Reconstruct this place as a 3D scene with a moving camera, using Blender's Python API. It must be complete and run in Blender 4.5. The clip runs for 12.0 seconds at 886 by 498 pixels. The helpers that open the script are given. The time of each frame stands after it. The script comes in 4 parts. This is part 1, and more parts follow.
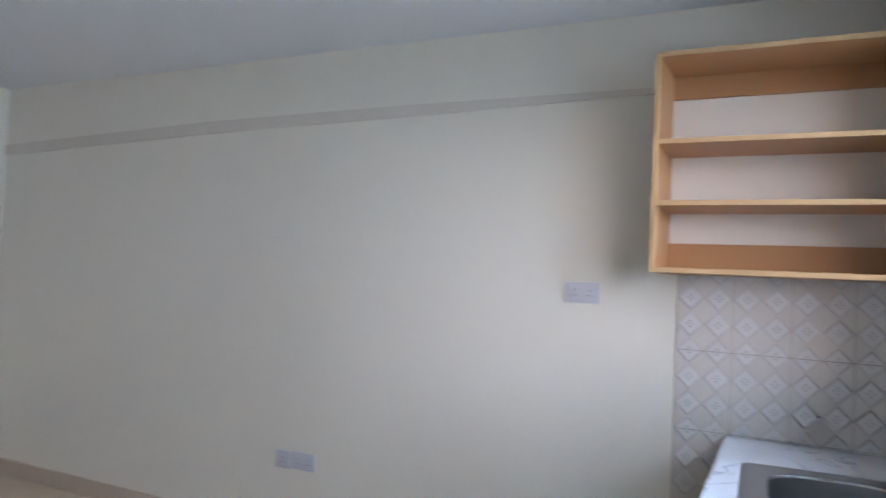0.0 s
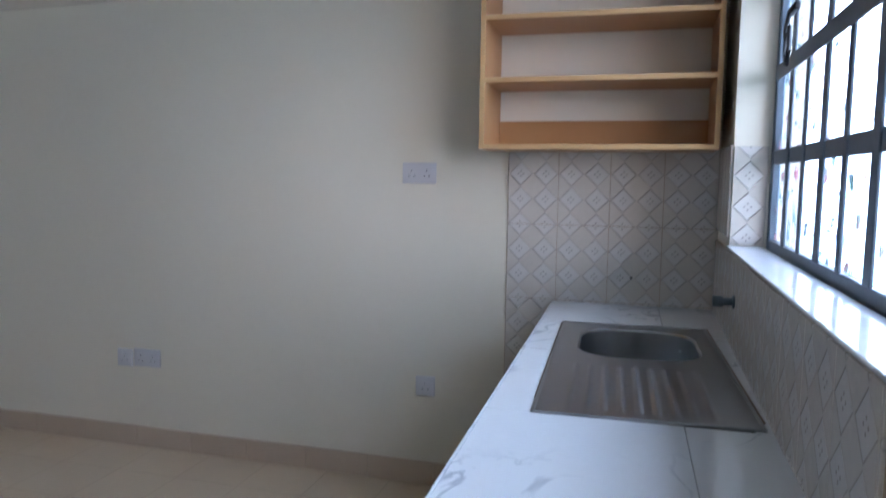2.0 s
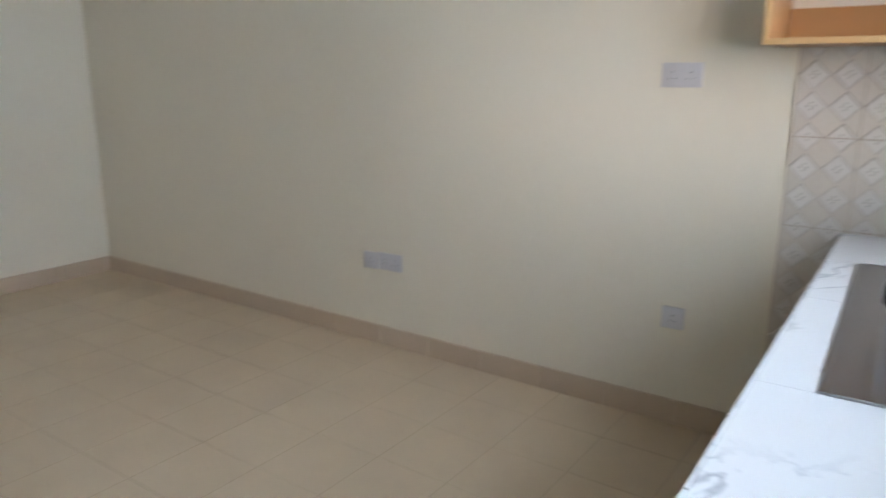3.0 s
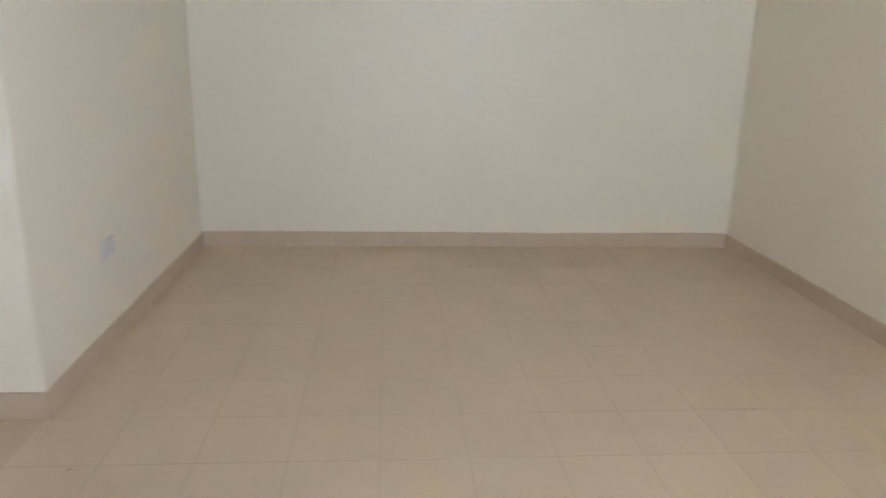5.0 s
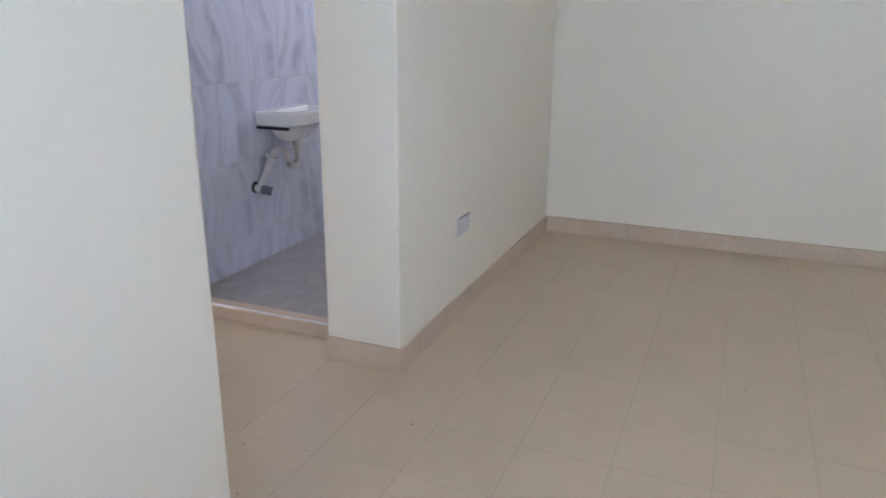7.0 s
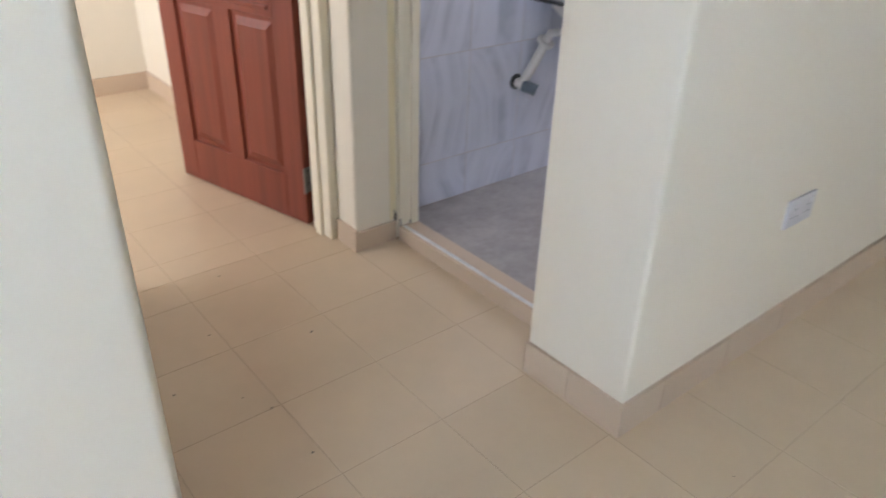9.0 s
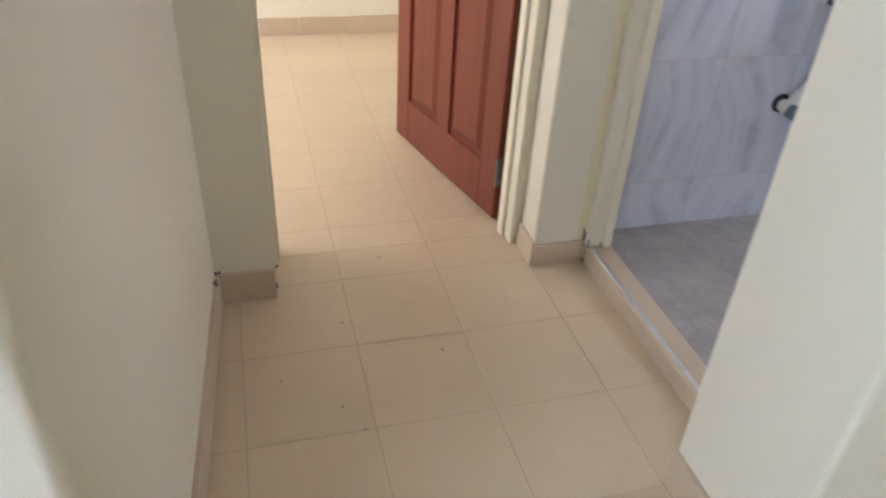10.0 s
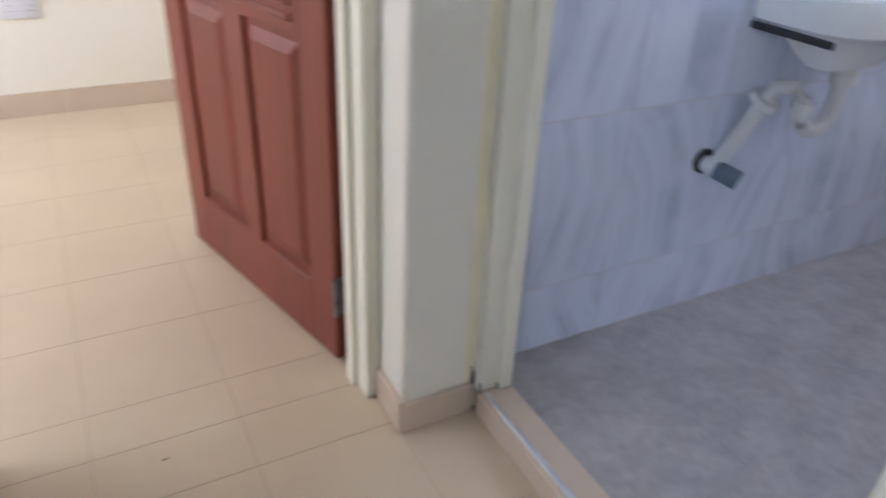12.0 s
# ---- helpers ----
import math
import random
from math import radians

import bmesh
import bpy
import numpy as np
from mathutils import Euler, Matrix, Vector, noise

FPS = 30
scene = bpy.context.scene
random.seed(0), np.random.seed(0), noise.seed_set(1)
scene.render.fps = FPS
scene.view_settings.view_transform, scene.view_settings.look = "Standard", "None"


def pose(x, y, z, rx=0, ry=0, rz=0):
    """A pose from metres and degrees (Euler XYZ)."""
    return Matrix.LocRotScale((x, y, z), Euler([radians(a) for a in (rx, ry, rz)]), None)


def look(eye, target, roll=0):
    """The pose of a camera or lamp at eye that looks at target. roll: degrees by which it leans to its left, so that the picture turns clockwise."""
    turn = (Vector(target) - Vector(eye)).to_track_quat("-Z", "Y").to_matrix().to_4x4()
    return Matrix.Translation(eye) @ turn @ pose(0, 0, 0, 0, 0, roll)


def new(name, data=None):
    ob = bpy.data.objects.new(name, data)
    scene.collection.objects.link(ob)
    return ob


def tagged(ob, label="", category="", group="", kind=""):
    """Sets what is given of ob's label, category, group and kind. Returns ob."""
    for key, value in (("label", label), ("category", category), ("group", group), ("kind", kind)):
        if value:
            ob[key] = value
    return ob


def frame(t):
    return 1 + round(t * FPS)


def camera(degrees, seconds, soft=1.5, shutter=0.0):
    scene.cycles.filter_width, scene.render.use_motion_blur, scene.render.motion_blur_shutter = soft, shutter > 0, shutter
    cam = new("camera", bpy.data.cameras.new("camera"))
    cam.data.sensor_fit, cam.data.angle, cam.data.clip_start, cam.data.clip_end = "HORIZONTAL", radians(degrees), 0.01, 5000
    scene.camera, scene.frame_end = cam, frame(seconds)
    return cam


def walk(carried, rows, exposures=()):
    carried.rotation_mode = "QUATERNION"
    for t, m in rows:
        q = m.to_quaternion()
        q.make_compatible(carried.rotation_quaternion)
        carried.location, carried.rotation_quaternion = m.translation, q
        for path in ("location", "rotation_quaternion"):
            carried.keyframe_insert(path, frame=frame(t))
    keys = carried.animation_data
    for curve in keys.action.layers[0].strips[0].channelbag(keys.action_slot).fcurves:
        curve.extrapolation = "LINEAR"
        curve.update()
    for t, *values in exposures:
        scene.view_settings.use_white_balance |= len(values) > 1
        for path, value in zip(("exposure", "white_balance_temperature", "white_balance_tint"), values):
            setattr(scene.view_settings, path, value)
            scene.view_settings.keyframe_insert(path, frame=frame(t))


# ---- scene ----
cam = camera(63.2, 12.0, shutter=0.5)
PATH = [
    (0, (-0.367, -2.906, 1.363), (-1.264, -1.12, 1.447), 2.8),
    (0.5, (-0.333, -2.854, 1.367), (-0.983, -0.963, 1.436), 1.9),
    (1, (-0.304, -2.879, 1.389), (-0.851, -0.957, 1.457), 1.6),
    (1.5, (-0.295, -2.892, 1.38), (-0.8, -0.957, 1.396), 0.7),
    (2, (-0.265, -2.877, 1.322), (-0.802, -0.961, 1.123), 0.8),
    (2.5, (-0.3, -2.814, 1.321), (-1.018, -0.977, 0.991), 0.4),
    (3, (-0.355, -2.652, 1.341), (-1.473, -1.062, 0.867), 0.1),
    (3.5, (-0.425, -2.562, 1.335), (-1.812, -1.227, 0.793), -0.0),
    (3.6, (-0.429, -2.547, 1.335), (-1.891, -1.293, 0.795), 0.1),
    (5.3, (-0.362, -2.334, 1.334), (-2.284, -2.391, 0.783), 1.6),
    (5.5, (-0.336, -2.337, 1.331), (-2.251, -2.529, 0.786), 1.7),
    (6, (-0.306, -2.349, 1.339), (-2.184, -2.779, 0.803), 1.7),
    (6.5, (-0.32, -2.339, 1.34), (-2.167, -2.885, 0.803), 1.8),
    (7, (-0.473, -2.422, 1.333), (-2.238, -3.145, 0.732), 0.5),
    (7.2, (-0.541, -2.468, 1.342), (-2.286, -3.226, 0.725), 0.1),
    (8.8, (-1.517, -2.757, 1.29), (-2.701, -4.063, 0.346), 2.5),
    (8.9, (-1.559, -2.788, 1.286), (-2.716, -4.11, 0.33), 2.1),
    (9, (-1.59, -2.797, 1.287), (-2.704, -4.14, 0.31), 1.6),
    (9.3, (-1.736, -2.859, 1.299), (-2.595, -4.325, 0.244), 0.3),
    (9.5, (-1.839, -2.897, 1.31), (-2.564, -4.406, 0.215), 4.3),
    (9.7, (-1.944, -2.924, 1.301), (-2.559, -4.473, 0.196), 5.0),
    (10, (-1.985, -3.006, 1.322), (-2.457, -4.592, 0.200), 3.4),
    (10.5, (-2.095, -3.171, 1.313), (-2.445, -4.818, 0.234), 2.0),
    (11, (-2.142, -3.396, 1.297), (-2.548, -5.037, 0.230), -0.3),
    (11.5, (-2.226, -3.618, 1.27), (-2.764, -5.223, 0.206), 2.8),
    (11.8, (-2.262, -3.668, 1.18), (-2.951, -5.247, 0.166), 3.2),
    (12, (-2.304, -3.696, 1.13), (-3.137, -5.21, 0.124), 2.7),
]
# seconds, stops, kelvin, tint: the clip's camera opens up once the window has left its view
EXPOSURES = [(0, 0.55, 5420, 27), (0.5, 0.44, 5340, 27), (1.0, 0.2, 5340, 26), (1.6, -0.08, 5290, 25), (2.4, 0.14, 5620, 24), (3.0, 0.47, 6150, 22),
             (3.6, 0.67, 6650, 22), (5.3, 0.86, 6450, 24), (7.2, 0.77, 5880, 25), (8.8, 0.98, 6150, 23), (10, 1.08, 6250, 20), (11, 1.05, 6000, 20), (11.5, 0.98, 5720, 20), (12, 1.0, 5480, 21)]
walk(cam, [(t, look(eye, target, roll)) for t, eye, target, roll in PATH], EXPOSURES)


# ---------------------------------------------------------------- light
world = bpy.data.worlds.new("sky")
scene.world = world
world.use_nodes = True
wn, wl = world.node_tree.nodes, world.node_tree.links
sky = wn.new("ShaderNodeTexSky")
sky.sky_type = "NISHITA"
sky.sun_disc = False
sky.sun_elevation, sky.sun_rotation = radians(6), radians(141)
wn["Background"].inputs["Strength"].default_value = 0.12
wl.new(sky.outputs[0], wn["Background"].inputs["Color"])


def area_lamp(name, matrix, width, height, watts, colour):
    data = bpy.data.lights.new(name, "AREA")
    data.shape, data.size, data.size_y, data.energy, data.color = "RECTANGLE", width, height, watts, colour
    ob = new(name, data)
    ob.matrix_world = matrix
    return ob


sun = bpy.data.lights.new("sun", "SUN")
# broad, low south-east sun, added to brighten the north wall past the window's southern jamb
sun.energy, sun.angle, sun.color = 0.9, radians(18), (1, 0.98, 0.97)
new("sun", sun).matrix_world = look((8.1, -10, 1.35), (0, 0, 0))
# sky light in the openings of the bedroom and the bathroom
area_lamp("bedroom_window_light", look((0.12, -6.0, 1.65), (-3, -6.0, 1.0)), 1.5, 1.1, 26, (0.93, 0.98, 1.0))
area_lamp("bathroom_window_light", look((-5.12, -4.3, 1.95), (-3, -4.4, 0.9)), 0.5, 0.5, 9, (0.82, 0.90, 1.0))


# ---------------------------------------------------------------- materials
def material(name, base, rough=0.6, metal=0.0, spread=0.06, scale=3.0, grain=0.04, grain_scale=60.0, bump=0.1, bump_scale=120.0,
             object_random=0.0, stretch=(1, 1, 1), specular=0.5, rough_spread=0.08):
    """Base colour varied at two scales, with fine relief."""
    m = bpy.data.materials.new(name)
    m.use_nodes = True
    n, l = m.node_tree.nodes, m.node_tree.links
    p = n["Principled BSDF"]
    co = n.new("ShaderNodeTexCoord")
    mp = n.new("ShaderNodeMapping")
    mp.inputs["Scale"].default_value = stretch
    geo = n.new("ShaderNodeNewGeometry")
    l.new(geo.outputs["Position"], mp.inputs["Vector"])
    big, small, fine = (n.new("ShaderNodeTexNoise") for _ in range(3))
    for tex, sc, det in ((big, scale, 4), (small, grain_scale, 3), (fine, bump_scale, 2)):
        tex.inputs["Scale"].default_value, tex.inputs["Detail"].default_value = sc, det
        l.new(mp.outputs[0], tex.inputs["Vector"])
    a, b = n.new("ShaderNodeMath"), n.new("ShaderNodeMath")
    a.operation = b.operation = "MULTIPLY_ADD"
    l.new(big.outputs["Fac"], a.inputs[0]); a.inputs[1].default_value = 2 * spread; a.inputs[2].default_value = 1 - spread
    l.new(small.outputs["Fac"], b.inputs[0]); b.inputs[1].default_value = 2 * grain; b.inputs[2].default_value = -grain
    s = n.new("ShaderNodeMath"); s.operation = "ADD"
    l.new(a.outputs[0], s.inputs[0]); l.new(b.outputs[0], s.inputs[1])
    last = s
    if object_random:
        info = n.new("ShaderNodeObjectInfo")
        r = n.new("ShaderNodeMath"); r.operation = "MULTIPLY_ADD"
        l.new(info.outputs["Random"], r.inputs[0]); r.inputs[1].default_value = 2 * object_random; r.inputs[2].default_value = -object_random
        last = n.new("ShaderNodeMath"); last.operation = "ADD"
        l.new(s.outputs[0], last.inputs[0]); l.new(r.outputs[0], last.inputs[1])
    v = n.new("ShaderNodeVectorMath"); v.operation = "SCALE"
    v.inputs[0].default_value = base
    l.new(last.outputs[0], v.inputs["Scale"])
    l.new(v.outputs[0], p.inputs["Base Color"])
    rr = n.new("ShaderNodeMath"); rr.operation = "MULTIPLY_ADD"
    l.new(small.outputs["Fac"], rr.inputs[0]); rr.inputs[1].default_value = 2 * rough_spread; rr.inputs[2].default_value = rough - rough_spread
    l.new(rr.outputs[0], p.inputs["Roughness"])
    p.inputs["Metallic"].default_value = metal
    p.inputs["Specular IOR Level"].default_value = specular
    bp = n.new("ShaderNodeBump")
    bp.inputs["Strength"].default_value, bp.inputs["Distance"].default_value = bump, 0.002
    l.new(fine.outputs["Fac"], bp.inputs["Height"]); l.new(bp.outputs[0], p.inputs["Normal"])
    return m


PAINT = material("cream_wall_paint", (0.785, 0.725, 0.60), 0.45, spread=0.03, scale=1.2, grain=0.012, grain_scale=25, bump=0.15, bump_scale=45)
CEIL = material("white_ceiling_paint", (0.78, 0.78, 0.77), 0.8, spread=0.03, scale=0.9, grain=0.01, bump=0.1, bump_scale=50)
BAND = material("beige_band_plaster", (0.68, 0.61, 0.50), 0.7, spread=0.06, scale=2.0, grain=0.03, bump=0.3, bump_scale=60)
FLOOR = material("beige_floor_tile", (0.60, 0.467, 0.318), 0.33, spread=0.09, scale=3.5, grain=0.03, grain_scale=18, bump=0.06, bump_scale=90, object_random=0.012)
GROUT = material("brown_grout", (0.455, 0.345, 0.24), 0.9, spread=0.2, scale=5, grain=0.08)
SKIRT = material("beige_skirting_tile", (0.57, 0.445, 0.325), 0.4, spread=0.05, scale=2, grain=0.03, grain_scale=25, object_random=0.03)
FRAME = material("cream_door_frame_paint", (0.80, 0.735, 0.58), 0.5, spread=0.14, scale=6, grain=0.04, bump=0.3, bump_scale=70, stretch=(1, 1, 0.15))
PINE = material("oak_laminate", (0.46, 0.235, 0.088), 0.45, spread=0.08, scale=2, grain=0.05, grain_scale=30, bump=0.1, stretch=(0.15, 1, 1))
EDGE = material("light_edging", (0.54, 0.33, 0.145), 0.45, spread=0.05, scale=2, grain=0.04, grain_scale=30, stretch=(0.2, 1, 1))
RED = material("red_mahogany_varnish", (0.205, 0.05, 0.029), 0.42, spread=0.3, scale=4, grain=0.3, grain_scale=34, bump=0.25, stretch=(1, 1, 0.04), specular=0.35)
STEEL = material("brushed_steel", (0.38, 0.385, 0.39), 0.33, 1.0, spread=0.06, scale=3, grain=0.03, grain_scale=40, rough_spread=0.02, bump=0.0, stretch=(1, 0.2, 1))
# lighter than the deck's steel, in place of bright reflections inside the bowl
BOWL = material("lightened_bowl_steel", (0.52, 0.53, 0.53), 0.25, 1.0, spread=0.12, scale=9, grain=0.03, rough_spread=0.05, bump=0.0)
STRIP = material("scuffed_aluminium", (0.74, 0.74, 0.74), 0.42, 1.0, spread=0.35, scale=14, grain=0.05, rough_spread=0.05, bump=0.05)
CHROME = material("worn_aluminium", (0.72, 0.72, 0.72), 0.28, 1.0, spread=0.08, scale=9, grain=0.03, rough_spread=0.03, bump=0.0)
IRON = material("blue_grey_window_paint", (0.12, 0.155, 0.20), 0.45, spread=0.1, scale=4, grain=0.05, bump=0.15)
DARK = material("dark_metal", (0.025, 0.025, 0.028), 0.5, spread=0.2, scale=8)
PLASTIC = material("white_socket_plastic", (0.62, 0.60, 0.61), 0.35, spread=0.02, grain=0.01)
PVC = material("grey_white_pvc", (0.60, 0.58, 0.55), 0.4, spread=0.06, scale=15, grain=0.03)
CERAMIC = material("white_ceramic", (0.80, 0.79, 0.77), 0.12, spread=0.02, grain=0.01, bump=0.0)
SLATE = material("grey_bathroom_tile", (0.34, 0.31, 0.295), 0.45, spread=0.34, scale=11, grain=0.2, grain_scale=42, bump=0.3, bump_scale=40)
CEMENT = material("dark_cement", (0.16, 0.14, 0.12), 0.9, spread=0.3, scale=20, grain=0.1)
EARTH = material("pale_bare_ground", (0.36, 0.33, 0.29), 0.95, spread=0.2, scale=1.5, grain=0.1)
YELLOW = material("yellowed_paint", (0.80, 0.71, 0.47), 0.55, spread=0.12, scale=8, grain=0.06, stretch=(1, 1, 0.15))
GREYPLUG = material("grey_plug", (0.10, 0.13, 0.16), 0.4)
HINGE = material("dull_hinge_steel", (0.24, 0.235, 0.22), 0.45, 0.7, spread=0.25, scale=60, grain=0.1, grain_scale=200)
JOINT = material("pale_wall_joint", (0.50, 0.45, 0.44), 0.85, spread=0.15, scale=9)
SEALANT = material("brown_stained_sealant", (0.20, 0.14, 0.10), 0.6, spread=0.35, scale=25, grain=0.1)


def veined(name, base, vein, scale, amount, rough, sharp=0.04):
    """Polished marble print: warped veins over a clouded base."""
    m = material(name, base, rough, spread=0.04, scale=4, grain=0.01, bump=0.02)
    n, l = m.node_tree.nodes, m.node_tree.links
    p = n["Principled BSDF"]
    old = p.inputs["Base Color"].links[0].from_socket
    geo = n.new("ShaderNodeNewGeometry")
    info = n.new("ShaderNodeObjectInfo")
    shift = n.new("ShaderNodeVectorMath"); shift.operation = "SCALE"
    shift.inputs[0].default_value = (7.3, 3.1, 5.7)
    l.new(info.outputs["Random"], shift.inputs["Scale"])
    add = n.new("ShaderNodeVectorMath"); add.operation = "ADD"
    l.new(geo.outputs["Position"], add.inputs[0]); l.new(shift.outputs[0], add.inputs[1])
    mp = n.new("ShaderNodeMapping")
    l.new(add.outputs[0], mp.inputs["Vector"])
    ramp = n.new("ShaderNodeMapRange")
    tex = n.new("ShaderNodeTexNoise")
    tex.inputs["Scale"].default_value, tex.inputs["Detail"].default_value, tex.inputs["Distortion"].default_value = scale, 5, 0.9
    l.new(mp.outputs[0], tex.inputs["Vector"])
    off = n.new("ShaderNodeMath"); off.operation = "SUBTRACT"; off.inputs[1].default_value = 0.5
    ab = n.new("ShaderNodeMath"); ab.operation = "ABSOLUTE"
    l.new(tex.outputs["Fac"], off.inputs[0]); l.new(off.outputs[0], ab.inputs[0]); l.new(ab.outputs[0], ramp.inputs["Value"])
    ramp.inputs["From Min"].default_value, ramp.inputs["From Max"].default_value = sharp, 0.0
    gate = n.new("ShaderNodeTexNoise")
    gate.inputs["Scale"].default_value = scale * 0.9
    l.new(mp.outputs[0], gate.inputs["Vector"])
    gr = n.new("ShaderNodeMapRange")
    gr.inputs["From Min"].default_value, gr.inputs["From Max"].default_value = 0.42, 0.62
    l.new(gate.outputs["Fac"], gr.inputs["Value"])
    mul = n.new("ShaderNodeMath"); mul.operation = "MULTIPLY"
    l.new(ramp.outputs[0], mul.inputs[0]); l.new(gr.outputs[0], mul.inputs[1])
    mul2 = n.new("ShaderNodeMath"); mul2.operation = "MULTIPLY"; mul2.inputs[1].default_value = amount
    l.new(mul.outputs[0], mul2.inputs[0])
    mix = n.new("ShaderNodeMix"); mix.data_type = "RGBA"
    l.new(mul2.outputs[0], mix.inputs["Factor"]); l.new(old, mix.inputs["A"])
    mix.inputs["B"].default_value = (*vein, 1)
    l.new(mix.outputs["Result"], p.inputs["Base Color"])
    return m


MARBLE = veined("white_marble_tile", (0.80, 0.80, 0.80), (0.33, 0.35, 0.39), 3.4, 0.7, 0.12, sharp=0.022)


def stroke_material():
    """Glazed tile printed with broad feathered strokes that sweep round a point beside it; tiles turn either way."""
    m = material("lavender_marble_tile", (0.60, 0.61, 0.69), 0.15, spread=0.04, scale=3, grain=0.01, bump=0.02)
    n, l = m.node_tree.nodes, m.node_tree.links
    p = n["Principled BSDF"]
    old = p.inputs["Base Color"].links[0].from_socket

    def op(kind, a, b=0.0, c=0.0):
        k = n.new("ShaderNodeMath"); k.operation = kind
        for i, v in enumerate((a, b, c)):
            if isinstance(v, (int, float)):
                k.inputs[i].default_value = v
            else:
                l.new(v, k.inputs[i])
        return k.outputs[0]

    def noise(vector, scale, detail=2.0, dims="3D", w=None):
        k = n.new("ShaderNodeTexNoise"); k.noise_dimensions = dims
        k.inputs["Scale"].default_value, k.inputs["Detail"].default_value = scale, detail
        if vector is not None:
            l.new(vector, k.inputs["Vector"])
        if w is not None:
            l.new(w, k.inputs["W"])
        return k.outputs["Fac"]

    co, info = n.new("ShaderNodeTexCoord"), n.new("ShaderNodeObjectInfo")
    rnd = info.outputs["Random"]
    sep = n.new("ShaderNodeSeparateXYZ"); l.new(co.outputs["Object"], sep.inputs[0])
    flip = op("SUBTRACT", op("MULTIPLY", op("GREATER_THAN", rnd, 0.5), 2.0), 1.0)
    warp = op("MULTIPLY", op("SUBTRACT", noise(co.outputs["Object"], 5.0), 0.5), 0.05)
    u = op("ADD", op("MULTIPLY", sep.outputs["X"], flip), op("ADD", 0.20, op("MULTIPLY", rnd, 0.10)))
    v = op("SUBTRACT", sep.outputs["Y"], op("SUBTRACT", op("MULTIPLY", op("FRACT", op("MULTIPLY", rnd, 7.0)), 0.36), 0.20))
    d = op("ADD", op("SQRT", op("ADD", op("MULTIPLY", u, u), op("MULTIPLY", op("MULTIPLY", v, v), 0.55))), warp)
    wide = noise(None, 10.0, 1.0, "1D", op("ADD", d, op("MULTIPLY", rnd, 9.0)))
    thin = noise(None, 30.0, 2.0, "1D", op("ADD", d, op("MULTIPLY", rnd, 31.0)))
    cloud = n.new("ShaderNodeMapRange")
    cloud.inputs["From Min"].default_value, cloud.inputs["From Max"].default_value = 0.42, 0.66
    l.new(op("ADD", op("MULTIPLY", wide, 0.7), op("MULTIPLY", thin, 0.3)), cloud.inputs["Value"])
    gate = n.new("ShaderNodeMapRange")
    gate.inputs["From Min"].default_value, gate.inputs["From Max"].default_value, gate.inputs["To Min"].default_value = 0.36, 0.6, 0.25
    l.new(noise(co.outputs["Object"], 7.0), gate.inputs["Value"])
    mix = n.new("ShaderNodeMix"); mix.data_type = "RGBA"
    l.new(op("MULTIPLY", op("MULTIPLY", cloud.outputs[0], gate.outputs[0]), 0.75), mix.inputs["Factor"])
    l.new(old, mix.inputs["A"]); mix.inputs["B"].default_value = (0.37, 0.39, 0.47, 1)
    l.new(mix.outputs["Result"], p.inputs["Base Color"])
    return m


BATH = stroke_material()


